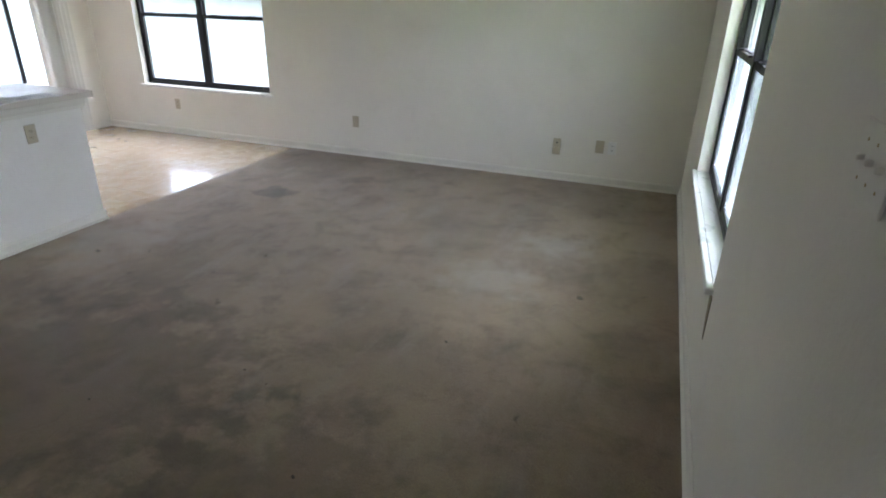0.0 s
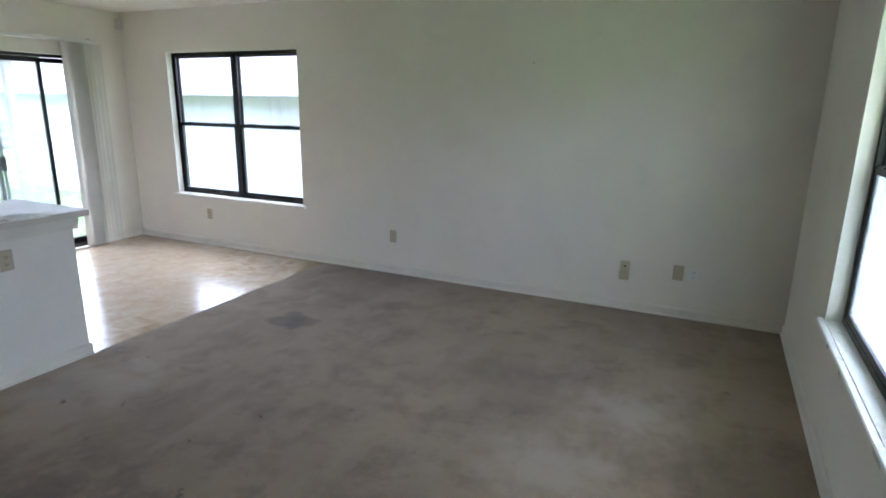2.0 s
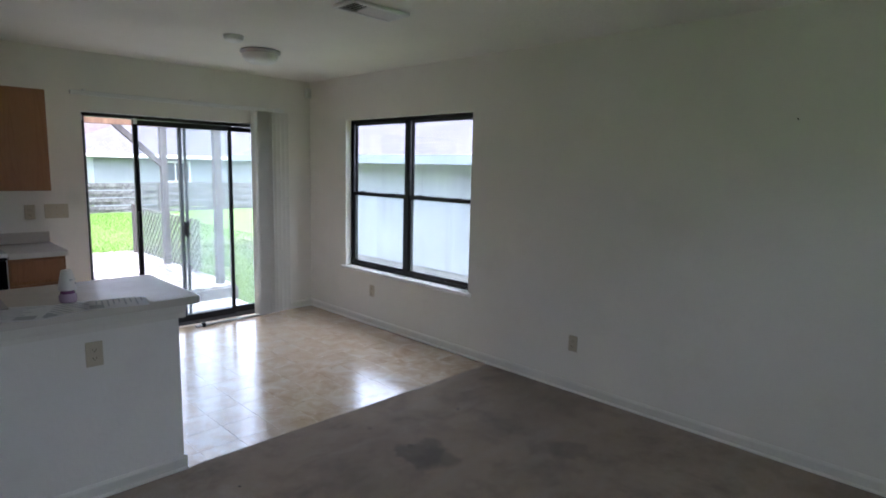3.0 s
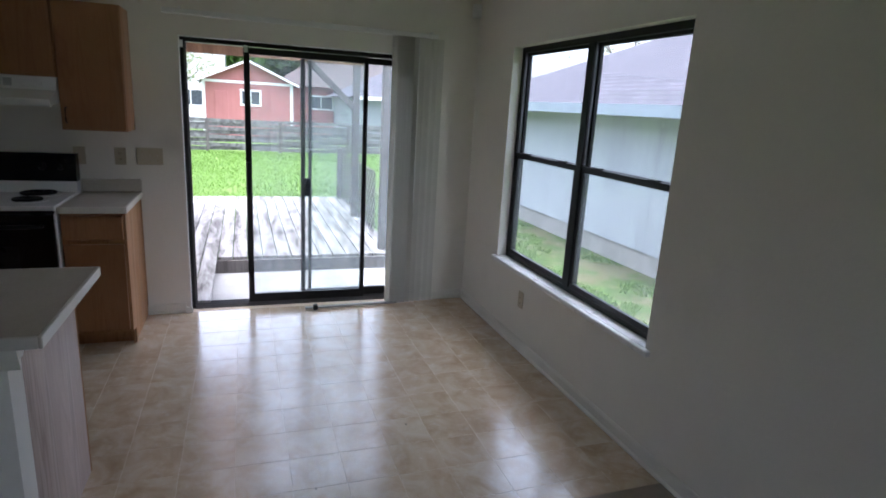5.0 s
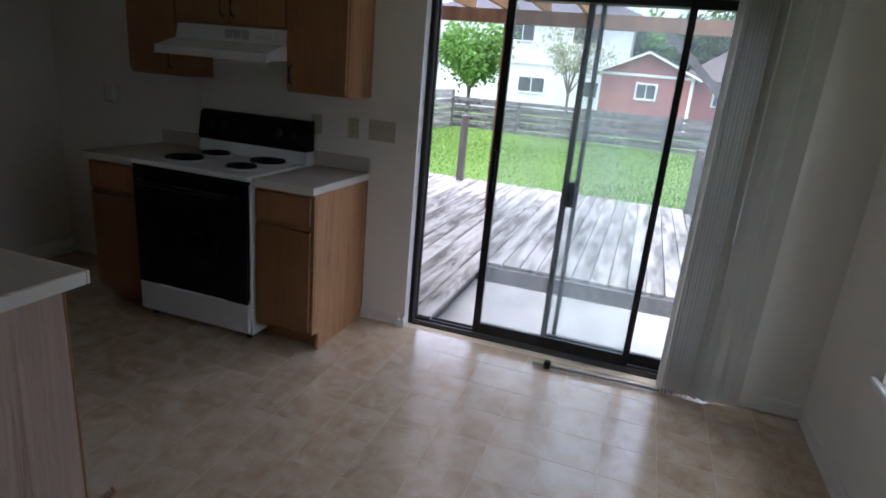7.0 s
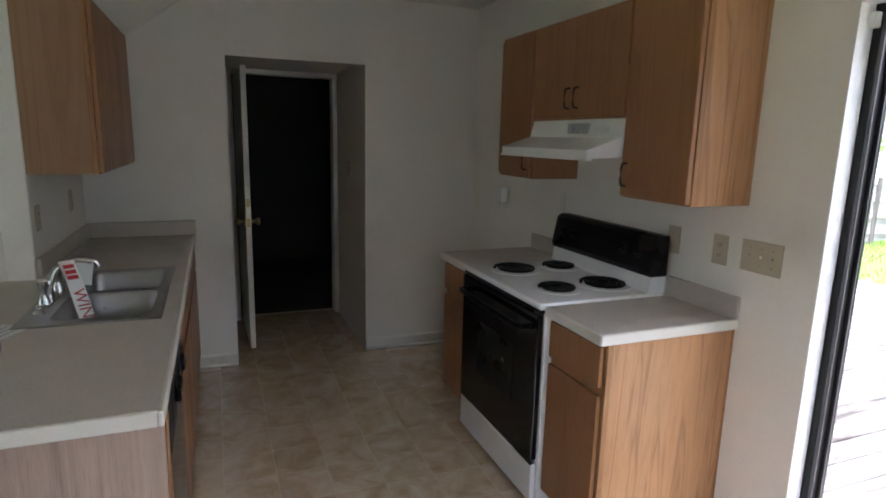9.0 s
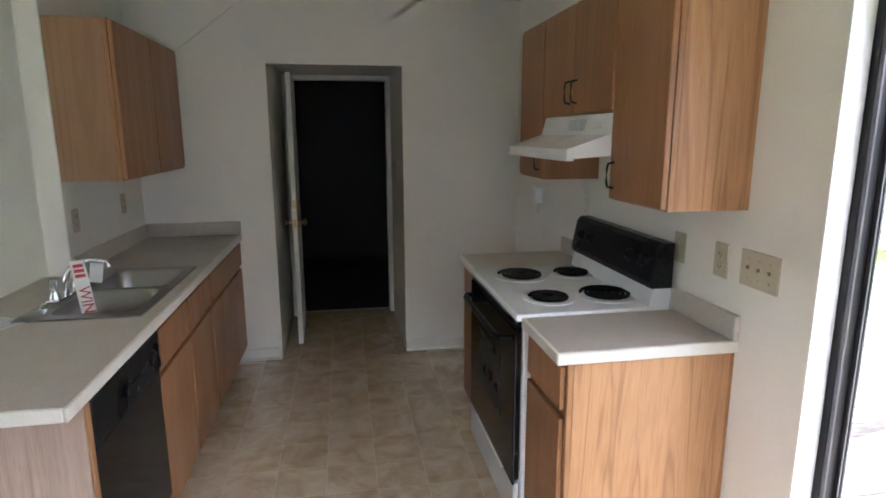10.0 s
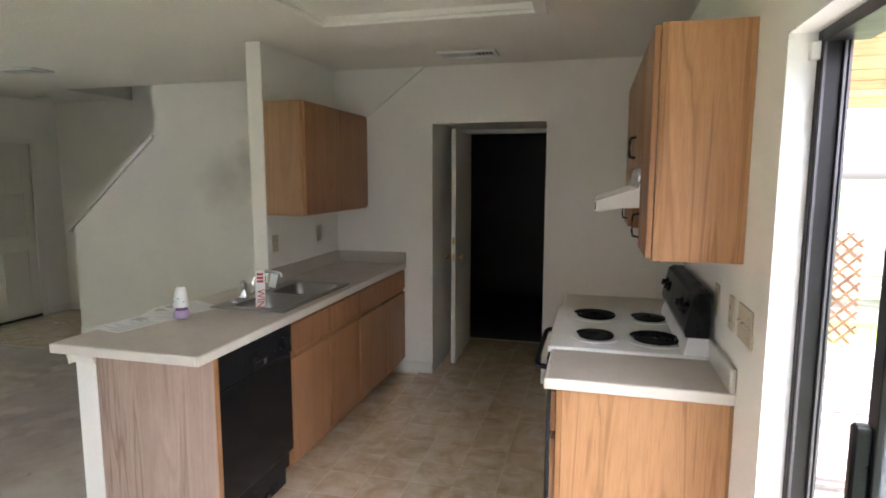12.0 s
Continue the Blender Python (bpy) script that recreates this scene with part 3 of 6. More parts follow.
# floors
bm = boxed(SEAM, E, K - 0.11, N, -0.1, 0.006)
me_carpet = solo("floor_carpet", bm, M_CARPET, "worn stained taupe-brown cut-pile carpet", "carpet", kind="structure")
vin = solo("floor_vinyl", boxed(W - 0.14, SEAM, HE - 0.12, N, -0.1, -0.0006), M_JOINT, "glossy beige stone-patterned vinyl tile floor", "floor", kind="structure")
entry = solo("floor_entry", boxed(5.2, E, EN, 0.36, 0.006, 0.009), M_VINYL, "beige vinyl floor at the front door", "floor", kind="structure")
solo("floor_stairwell", boxed(P1, 5.2, EN, K - 0.11, -0.1, 0.0), M_CARPET, "taupe carpet beside the stairs", "floor", kind="structure")


# baseboards
def base_run(x0, y0, x1, y1, nx, ny, h=0.078, d=0.012):
    """A baseboard with a shoe moulding, standing off a wall whose inner side faces (nx, ny)."""
    ob = bmesh.new()
    out = [(0.001, 0.004), (d + 0.012, 0.004), (d + 0.011, 0.012), (d, 0.02), (d, h - 0.014), (d * 0.45, h), (0.001, h)]
    if nx:
        prism(ob, [(x0 + nx * u, v) for u, v in out], "y", y0, y1)
        # outline is in x, z
    else:
        prism(ob, [(y0 + ny * u, v) for u, v in out], "x", x0, x1)
    return structure("baseboard", ob, M_TRIM, "cream painted wooden baseboard", "baseboard")


base_run(W, N, E, N, 0, -1)
base_run(E, 0.33, E, N - 0.02, -1, 0)
base_run(E, EN, E, -0.75, -1, 0)
base_run(W, SD[1] + 0.02, W, N - 0.02, 1, 0)
base_run(W, 2.46, W, SD[0] - 0.03, 1, 0)
base_run(W, S, DW[0], S, 0, 1, 0.09)
base_run(DW[1], S, 2.04, S, 0, 1, 0.09)
base_run(W, S + 0.02, W, 1.02, 1, 0)
base_run(P1, K, P1, 2.51, 1, 0)
base_run(P1 + 0.015, K, 5.51, K, 0, 1)
base_run(P1 + 0.03, EN, E - 0.02, EN, 0, 1)


# ---- windows ----
def window(name, label, place, a0, a1, z0, z1, screened, mesh):
    """Two single-hung units side by side in one opening. place(a, d, z) turns along, outwards and up into the world."""
    def bx(bm, a, b, d0, d1, p, q, bev=0.0):
        u, v = place(a, d0, p), place(b, d1, q)
        return box(bm, u[0], v[0], u[1], v[1], u[2], v[2], bev)
    win = thing(name, place((a0 + a1) / 2, 0.06, z0), label, "window", kind="structure")
    mid, d0 = (a0 + a1) / 2, 0.07
    zm = z0 + (z1 - z0) * 0.505
    sill = bmesh.new()
    bx(sill, a0 - 0.04, a1 + 0.04, -0.032, -0.001, z0 - 0.03, z0, 0.005)
    bx(sill, a0 + 0.001, a1 - 0.001, -0.001, d0 + 0.07, z0 - 0.03, z0)
    part("window_sill", sill, M_SILL, win, "glossy white sill board")
    fr = bmesh.new()
    bx(fr, a0, a0 + 0.035, d0, d0 + 0.06, z0, z1)
    bx(fr, a1 - 0.035, a1, d0, d0 + 0.06, z0, z1)
    bx(fr, a0 + 0.035, a1 - 0.035, d0, d0 + 0.06, z1 - 0.035, z1)
    bx(fr, a0 + 0.035, a1 - 0.035, d0, d0 + 0.06, z0, z0 + 0.03)
    bx(fr, mid - 0.03, mid + 0.03, d0 - 0.004, d0 + 0.06, z0 + 0.03, z1 - 0.035)
    part("window_frame", fr, M_BRONZE, win, "dark bronze aluminium frame")
    for i, (p, q) in enumerate(((a0 + 0.035, mid - 0.03), (mid + 0.03, a1 - 0.035))):
        up = bmesh.new()
        bx(up, p, p + 0.016, d0 + 0.03, d0 + 0.05, zm, z1 - 0.035)
        bx(up, q - 0.016, q, d0 + 0.03, d0 + 0.05, zm, z1 - 0.035)
        bx(up, p + 0.016, q - 0.016, d0 + 0.03, d0 + 0.05, z1 - 0.053, z1 - 0.035)
        bx(up, p + 0.016, q - 0.016, d0 + 0.03, d0 + 0.05, zm, zm + 0.02)
        sash = part("upper_sash", up, M_BRONZE, win)
        part("pane", bx(bmesh.new(), p + 0.016, q - 0.016, d0 + 0.038, d0 + 0.042, zm + 0.02, z1 - 0.053), M_GLASS, sash)
        lo = bmesh.new()
        bx(lo, p, p + 0.022, d0 + 0.004, d0 + 0.026, z0 + 0.03, zm + 0.016)
        bx(lo, q - 0.022, q, d0 + 0.004, d0 + 0.026, z0 + 0.03, zm + 0.016)
        bx(lo, p + 0.022, q - 0.022, d0 + 0.004, d0 + 0.026, zm - 0.018, zm + 0.016)
        bx(lo, p + 0.022, q - 0.022, d0 + 0.004, d0 + 0.026, z0 + 0.03, z0 + 0.06)
        low = part("lower_sash", lo, M_BRONZE, win)
        part("pane", bx(bmesh.new(), p + 0.022, q - 0.022, d0 + 0.013, d0 + 0.017, z0 + 0.06, zm - 0.018), mesh if i in screened else M_GLASS, low)
        for s in (p + 0.12, q - 0.2):
            part("latch", bx(bmesh.new(), s, s + 0.07, d0 - 0.008, d0 + 0.022, zm + 0.016, zm + 0.026, 0.003), M_BRONZE, low)
        ch = bmesh.new()
        bx(ch, p + 0.002, p + 0.008, d0 + 0.006, d0 + 0.02, zm + 0.02, z1 - 0.04)
        part("jamb_track", ch, M_ALU, win)
    return win


window("window_1", "dark bronze two-unit window in the dining wall", lambda a, d, z: (a, N + d, z), *NW, (0, 1), M_SCREEN)
window("window_2", "dark bronze two-unit front window with a white sill", lambda a, d, z: (E + d, a, z), *EW, (0, 1), M_FRONTSCREEN)
solo("paint_chip", prism(bmesh.new(), [(1.835, 0.515), (1.90, 0.515), (1.875, 0.40), (1.83, 0.33)], "x", E - 0.003, E + 0.001), plain("bare_drywall", (0.36, 0.3, 0.22), 0.9), "chipped bare drywall below the sill corner", "wall damage", kind="structure")

# ---- sliding glass door ----
door = thing("door_1", (W - 0.1, SD[0], 0), "partly open bronze aluminium sliding glass door", "sliding door", kind="structure")
y0, y1, zt = SD
WD = W - 0.055
bm = bmesh.new()
for d in ((WD - 0.078, WD - 0.012, y0, y0 + 0.03, 0, zt), (WD - 0.115, WD - 0.012, y1 - 0.03, y1, 0, zt), (WD - 0.115, WD - 0.012, y0 + 0.03, y1 - 0.03, zt - 0.035, zt)):
    box(bm, *d, 0.002)
part("door_frame", bm, M_BRONZE, door)
bm = bmesh.new()
for x in (WD - 0.112, WD - 0.065, WD - 0.02):
    box(bm, max(x, WD - 0.076), max(x, WD - 0.076) + 0.006, y0 + 0.03, y0 + 0.042, 0.03, zt - 0.035)
    box(bm, x, x + 0.006, y0 + 0.03, y1 - 0.03, 0.012, 0.026)
box(bm, WD - 0.115, WD - 0.008, y0 + 0.03, y1 - 0.03, -0.02, 0.012)
part("track", bm, M_ALU, door, "worn aluminium track")


def glass_leaf(name, xa, ya, yb, wide, label):
    bm = bmesh.new()
    z0, z1 = 0.028, zt - 0.04
    box(bm, xa, xa + 0.028, ya, ya + wide, z0, z1, 0.002)
    box(bm, xa, xa + 0.028, yb - 0.034, yb, z0, z1, 0.002)
    box(bm, xa, xa + 0.028, ya + wide, yb - 0.034, z0, z0 + 0.065, 0.002)
    box(bm, xa, xa + 0.028, ya + wide, yb - 0.034, z1 - 0.045, z1, 0.002)
    leaf = part(name, bm, M_BRONZE, door, label)
    part("pane", boxed(xa + 0.012, xa + 0.016, ya + wide, yb - 0.034, z0 + 0.065, z1 - 0.045), M_DOORGLASS, leaf)
    return leaf


sl = glass_leaf("sliding_panel", WD - 0.05, 3.16, 4.06, 0.042, "sliding panel with dusty glass and a painted reflection haze")
fx = glass_leaf("fixed_panel", WD - 0.098, 3.56, y1 - 0.03, 0.032, "fixed panel with dusty glass and a painted reflection haze")
part("handle", boxed(WD - 0.022, WD + 0.012, 3.167, 3.193, 0.88, 1.12, bev=0.006), M_BLACK, sl, "black pull handle")
part("screen_stile", boxed(WD - 0.112, WD - 0.1, 3.62, 3.645, 0.03, zt - 0.04), M_BRONZE, door, "thin screen door stile")
part("lock", boxed(WD - 0.07, WD - 0.046, 3.588, 3.633, 0.86, 1.0, bev=0.006), M_BLACK, fx)
bm = bmesh.new()
box(bm, W - 0.066, W + 0.0015, y0 + 0.0005, y0 + 0.006, 0, zt - 0.0005)
box(bm, W - 0.066, W + 0.0015, y1 - 0.006, y1 - 0.0005, 0, zt - 0.0005)
box(bm, W - 0.066, W + 0.0015, y0 + 0.006, y1 - 0.006, zt - 0.006, zt - 0.0005)
part("jamb_return", bm, M_SILL, door, "white drywall return")
bm = prism(bmesh.new(), [(y0 - 0.035, 0.002), (y0 + 0.012, 0.002), (y0 + 0.016, 0.03), (y0 + 0.002, 0.062), (y0 - 0.012, 0.04), (y0 - 0.03, 0.05)], "x", W + 0.002, W + 0.028)
part("corner_guard", bm, M_WHITEP, door, "broken white plastic piece at the jamb foot")
part("bracket", boxed(WD - 0.016, WD + 0.01, y0 + 0.004, y0 + 0.026, zt - 0.075, zt - 0.03, bev=0.003), M_WHITEP, door)
part("bracket", boxed(WD - 0.03, WD - 0.004, 3.165, 3.191, zt - 0.075, zt - 0.03, bev=0.003), M_WHITEP, door)

rod = solo("security_bar", tube(bmesh.new(), [(W + 0.105, 3.57, 0.018), (W + 0.075, 4.3, 0.018)], 0.011), M_STEEL, "metal security bar lying in front of the sliding door", "security bar", base=(W + 0.09, 3.9, 0), smooth=True)
part("foot", boxed(W + 0.083, W + 0.12, 3.63, 3.665, 0.0, 0.042, bev=0.005), M_BLACK, rod, "black rubber foot")

# vertical blinds drawn to one side
bl = thing("vertical_blinds", (W + 0.07, 4.4, 2.1), "off-white vertical blinds drawn together beside the sliding door", "blinds")
part("head_rail", boxed(W + 0.045, W + 0.09, 2.665, 4.55, 2.085, 2.118, bev=0.004), M_WHITEP, bl)
for yb in (2.76, 3.62, 4.5):
    part("bracket", boxed(W + 0.002, W + 0.06, yb, yb + 0.02, 2.10, 2.135, bev=0.003), M_WHITEP, bl)
slat_rows = [(4.225 + 0.0155 * i, 76 - 2 * (i % 3)) for i in range(9)] + [(4.375, 45), (4.41, 25), (4.455, 15), (4.51, 8), (4.56, 4)]
for i, (ys, turn) in enumerate(slat_rows):
    bm = bmesh.new()
    out = []
    for k in range(7):
        u = -0.0445 + 0.089 * k / 6
        out.append((u, 0.007 * (1 - (u / 0.0445) ** 2)))
    ring = [(u, v + 0.0009) for u, v in out] + [(u, v) for u, v in out[::-1]]
    prism(bm, ring, "z", 0.015, 2.085)
    r = Matrix.Translation((W + 0.068, ys, 0)) @ Matrix.Rotation(radians(90 - turn), 4, "Z")
    bmesh.ops.transform(bm, matrix=r, verts=bm.verts)
    part("slat", bm, M_BLIND, bl, smooth=True)
part("wand", tube(bmesh.new(), [(W + 0.11, 4.40, 2.07), (W + 0.115, 4.40, 0.85)], 0.004, 6), M_WHITEP, bl)

# ---- kitchen: sink counter ----
FX = 1.97          # front of the sink-side cabinets, facing west
YD = (1.885, 2.472)  # dishwasher


def base_cabinet(name, label, xf, d, xb, y0, y1, bays, group, low=0.866):
    """A base cabinet facing d along x: carcass, toe kick, drawer fronts and slab doors. bays: list of (ya, yb, drawer, door)."""
    cab = thing(name, ((xf + xb) / 2, (y0 + y1) / 2, 0), label, "cabinet", group)
    bm = bmesh.new()
    box(bm, xf - d * 0.019, xb, y0, y1, 0.1, low)
    part("body", bm, M_OAK, cab)
    part("toe_kick", boxed(xf - d * 0.085, xb, y0 + 0.002, y1 - 0.002, 0.0, 0.1), M_OAKEDGE, cab, "dark oak toe kick")
    fb = bmesh.new()
    box(fb, xf - d * 0.019, xf - d * 0.0005, y0, y1, 0.1, 0.125)
    box(fb, xf - d * 0.019, xf - d * 0.0005, y0, y1, 0.84, 0.866)
    for ya, yb, dr, dd in bays:
        for yy in (ya, yb):
            box(fb, xf - d * 0.019, xf - d * 0.0007, max(y0, yy - 0.02), min(y1, yy + 0.02), 0.125, 0.84)
    box(fb, xf - d * 0.019, xf - d * 0.0005, y0, y1, 0.66, 0.70)
    part("face_frame", fb, M_OAKEDGE, cab)
    for ya, yb, dr, dd in bays:
        if dr:
            part("drawer_front", boxed(xf, xf + d * 0.018, ya + 0.006, yb - 0.006, 0.70, 0.848, bev=0.004, seg=2), M_OAK, cab)
        for k in range(dd):
            p = ya + (yb - ya) * k / dd
            q = ya + (yb - ya) * (k + 1) / dd
            part("door", boxed(xf, xf + d * 0.018, p + 0.006, q - 0.006, 0.118, 0.672, bev=0.004, seg=2), M_OAK, cab)
    return cab


base_cabinet("sink_base_cabinet", "medium oak sink base cabinet with slab doors and false drawer fronts", FX, -1, P0 - 0.001, 0.99, 1.88, [(0.99, 1.435, True, 1), (1.435, 1.88, True, 1)], "sink side cabinets", 0.7)
base_cabinet("base_cabinet", "medium oak base cabinet with one drawer and two doors", FX, -1, P0 - 0.001, S + 0.002, 0.986, [(S + 0.002, 0.986, True, 2)], "sink side cabinets")
pan = solo("end_panel", boxed(FX - 0.02, P0 - 0.001, 2.476, 2.497, 0.0, 0.866, bev=0.001), M_GREYOAK, "faded grey-brown wood grain end panel of the peninsula", "cabinet panel", base=(2.24, 2.49, 0))
part("edge_strip", boxed(FX - 0.028, FX - 0.0205, 2.472, 2.5, 0.0, 0.866, bev=0.003), M_OAKEDGE, pan, "orange oak edge strip")

# counter with a hole for the sink and backsplashes
SX0, SX1, SY0, SY1 = 2.025, 2.41, 1.06, 1.83
ct = thing("countertop", (2.27, 1.3, 0.87), "speckled beige laminate peninsula countertop with pale edges", "countertop")
bm = bmesh.new()
CX0, CX1, CY0, CY1 = 1.94, 2.665, S + 0.001, 2.597
slab(bm, (CX0 + 0.012, SX0, SX1, P0 - 0.0005, CX1 - 0.012), (CY0, SY0, 1.13, SY1, CY1 - 0.012), ((1, 1), (1, 2), (3, 0), (3, 1)), 0.868, 0.905)
part("top", bm, M_LAM, ct)
M_LAMEDGE = plain("pale_laminate_edge", (0.66, 0.62, 0.55), 0.4, var=0.04)
bm = bmesh.new()
box(bm, CX0, CX0 + 0.012, CY0, CY1, 0.866, 0.905, 0.003)
box(bm, CX0 + 0.012, CX1, CY1 - 0.012, CY1, 0.866, 0.905, 0.003)
box(bm, CX1 - 0.012, CX1, 1.13, CY1 - 0.012, 0.866, 0.905, 0.003)
part("edge_band", bm, M_LAMEDGE, ct, "pale laminate edge band")
part("backsplash", boxed(CX0, P0 - 0.019, CY0, S + 0.02, 0.905, 0.995, bev=0.004), M_LAM, ct)
part("backsplash", boxed(P0 - 0.019, P0 - 0.0005, CY0, 1.122, 0.905, 0.995, bev=0.004), M_LAM, ct)

sink = thing("kitchen_sink", (2.2, 1.35, 0.9), "double-bowl stainless steel drop-in sink", "sink")
bm = bmesh.new()
RX = (2.0, 2.435, 1.035, 1.855)
bowls = ((2.038, 2.345, 1.09, 1.425), (2.038, 2.345, 1.465, 1.805))
zr0, zr1 = 0.9055, 0.9125
slab(bm, (RX[0], bowls[0][0], bowls[0][1], RX[1]), (RX[2], bowls[0][2], bowls[0][3], bowls[1][2], bowls[1][3], RX[3]), ((1, 1), (1, 3)), zr0, zr1)
part("rim", bm, M_STEEL, sink)
for x0, x1, ya, yb in bowls:
    bm = bmesh.new()
    rings = []
    for inset, z, rr in ((0.0, 0.911, 0.05), (0.006, 0.90, 0.05), (0.016, 0.76, 0.055), (0.05, 0.738, 0.05), (0.13, 0.735, 0.02)):
        ring = []
        for cx, cy, a0 in ((x1 - inset - rr, yb - inset - rr, 0), (x0 + inset + rr, yb - inset - rr, 90), (x0 + inset + rr, ya + inset + rr, 180), (x1 - inset - rr, ya + inset + rr, 270)):
            for k in range(5):
                a = radians(a0 + 22.5 * k)
                ring.append(bm.verts.new((cx + rr * math.cos(a), cy + rr * math.sin(a), z)))
        rings.append(ring)
    for a, b in zip(rings, rings[1:]):
        for k in range(20):
            bm.faces.new((a[k], a[(k + 1) % 20], b[(k + 1) % 20], b[k]))
    bm.faces.new(rings[-1])
    corner = rings[0]
    for c0, (cx, cy) in zip((0, 5, 10, 15), ((x1, yb), (x0, yb), (x0, ya), (x1, ya))):
        v = bm.verts.new((cx, cy, 0.911))
        for k in range(4):
            bm.faces.new((v, corner[c0 + k], corner[c0 + k + 1]))
    bmesh.ops.recalc_face_normals(bm, faces=bm.faces)
    bowl = part("bowl", bm, M_STEEL, sink, smooth=True)
    part("drain", lathe(bmesh.new(), ((x0 + x1) / 2, (ya + yb) / 2, 0.736), [(0.045, 0.0), (0.045, 0.003), (0.03, 0.003), (0.026, 0.001)], 24), M_CHROME, bowl, smooth=True)

fau = thing("faucet", (2.390, 1.49, 0.912), "chrome single-spout kitchen faucet with two handles", "faucet")
part("deck_plate", boxed(2.370, 2.420, 1.37, 1.64, 0.9127, 0.922, bev=0.004, seg=2), M_CHROME, fau)
part("spout", tube(bmesh.new(), [(2.395, 1.51, 0.92), (2.395, 1.51, 0.97), (2.385, 1.505, 1.01), (2.360, 1.49, 1.04), (2.310, 1.47, 1.05), (2.255, 1.45, 1.035), (2.248, 1.447, 1.015)], 0.011, 12), M_CHROME, fau, smooth=True)
for yh in (1.41, 1.61):
    hnd = part("handle", lathe(bmesh.new(), (2.395, yh, 0.92), [(0.02, 0), (0.02, 0.012), (0.013, 0.03), (0.016, 0.05), (0.019, 0.085), (0.012, 0.095)], 20), M_CHROME, fau, smooth=True)
part("sprayer", lathe(bmesh.new(), (2.390, 1.71, 0.912), [(0.02, 0), (0.02, 0.006), (0.011, 0.015), (0.011, 0.02)], 20), M_CHROME, fau, smooth=True)


def lettering(words, size, m, mat, parent, name="lettering"):
    cu = bpy.data.curves.new(name, "FONT")
    cu.body, cu.size, cu.extrude, cu.align_x, cu.align_y = words, size, 0.0004, "CENTER", "CENTER"
    tmp = bpy.data.objects.new(name, cu)
    me = bpy.data.meshes.new_from_object(tmp)
    bpy.data.objects.remove(tmp)
    me.transform(m)
    bm = bmesh.new()
    bm.from_mesh(me)
    return part(name, bm, mat, parent)


# caution tape tied to the faucet
tape = thing("warning_tape", (2.29, 1.55, 0.95), "white tape with red lettering tied round the faucet", "tape")
p0, p1 = Vector((2.335, 1.535, 1.06)), Vector((2.255, 1.665, 0.88))
along = (p1 - p0).normalized()
face = Vector((-0.45, 0.75, 0.45))
face = (face - along * face.dot(along)).normalized()
side = along.cross(face).normalized()


def strip(a, b, wide, bend):
    bm = bmesh.new()
    rows = []
    for k in range(9):
        t = k / 8
        c = a.lerp(b, t) + face * bend * math.sin(math.pi * t * 1.5)
        rows.append([bm.verts.new(c + side * s * wide / 2 + face * h) for h in (0.0, 0.0006) for s in (-1, 1)])
    for r, q in zip(rows, rows[1:]):
        for i, j in ((0, 1), (1, 3), (3, 2), (2, 0)):
            bm.faces.new((r[i], r[j], q[j], q[i]))
    bm.faces.new((rows[0][0], rows[0][1], rows[0][3], rows[0][2]))
    bm.faces.new((rows[-1][0], rows[-1][1], rows[-1][3], rows[-1][2]))
    bmesh.ops.recalc_face_normals(bm, faces=bm.faces)
    return bm


part("strip", strip(p0, p1, 0.052, 0.006), M_PAPER, tape)
basis = Matrix((along, -side, face)).transposed().to_4x4()
if basis.determinant() < 0:
    basis = Matrix((along, side, face)).transposed().to_4x4()
lettering("WIN", 0.058, Matrix.Translation(p0.lerp(p1, 0.78) + face * 0.004) @ basis, M_REDINK, tape)
bm = bmesh.new()
for k in range(3):
    c = p0.lerp(p1, 0.12 + 0.1 * k) + face * 0.007
    q = [bm.verts.new(c + along * a * 0.008 + side * s * 0.018 + face * h) for h in (0, 0.0004) for a, s in ((-1, -1), (1, -1), (1, 1), (-1, 1))]
    for f in ((0, 1, 2, 3), (7, 6, 5, 4), (0, 4, 5, 1), (1, 5, 6, 2), (2, 6, 7, 3), (3, 7, 4, 0)):
        bm.faces.new([q[i] for i in f])
part("print", bm, M_REDINK, tape)
bm = boxed(-0.035, 0.035, -0.0006, 0.0006, -0.045, 0.045, bev=0)
bmesh.ops.transform(bm, matrix=Matrix.Translation((2.295, 1.46, 0.995)) @ Matrix.Rotation(radians(-25), 4, "Z") @ Matrix.Rotation(radians(14), 4, "X"), verts=bm.verts)
part("tag", bm, M_PAPER, tape, "white paper tag")

# air freshener and papers on the counter
af = thing("air_freshener", (2.43, 2.08, 0.906), "white cone air freshener on a purple gel base", "air freshener")
part("base", lathe(bmesh.new(), (2.43, 2.08, 0.906), [(0.030, 0), (0.036, 0.006), (0.037, 0.03), (0.030, 0.042)], 28), M_LILAC, af, "pale lilac translucent base", smooth=True)
part("gel", lathe(bmesh.new(), (2.43, 2.08, 0.948), [(0.030, 0), (0.022, 0.03)], 24), M_PURPLE, af, "dark purple gel", smooth=True)
part("cone", lathe(bmesh.new(), (2.43, 2.08, 0.965), [(0.037, 0), (0.038, 0.006), (0.024, 0.088), (0.019, 0.094), (0.004, 0.096)], 28), M_WHITEP, af, "white cone with small printed dots", smooth=True)
bm = bmesh.new()
for k, (a, h) in enumerate(((60, 0.03), (105, 0.045), (150, 0.028), (20, 0.05))):
    r = 0.0372 - h * 0.16
    lathe(bm, (2.43 + r * math.cos(radians(a)), 2.08 + r * math.sin(radians(a)), 0.965 + h), [(0.006, -0.003), (0.007, 0.0), (0.006, 0.003)], 10)
part("dots", bm, M_INK, af)


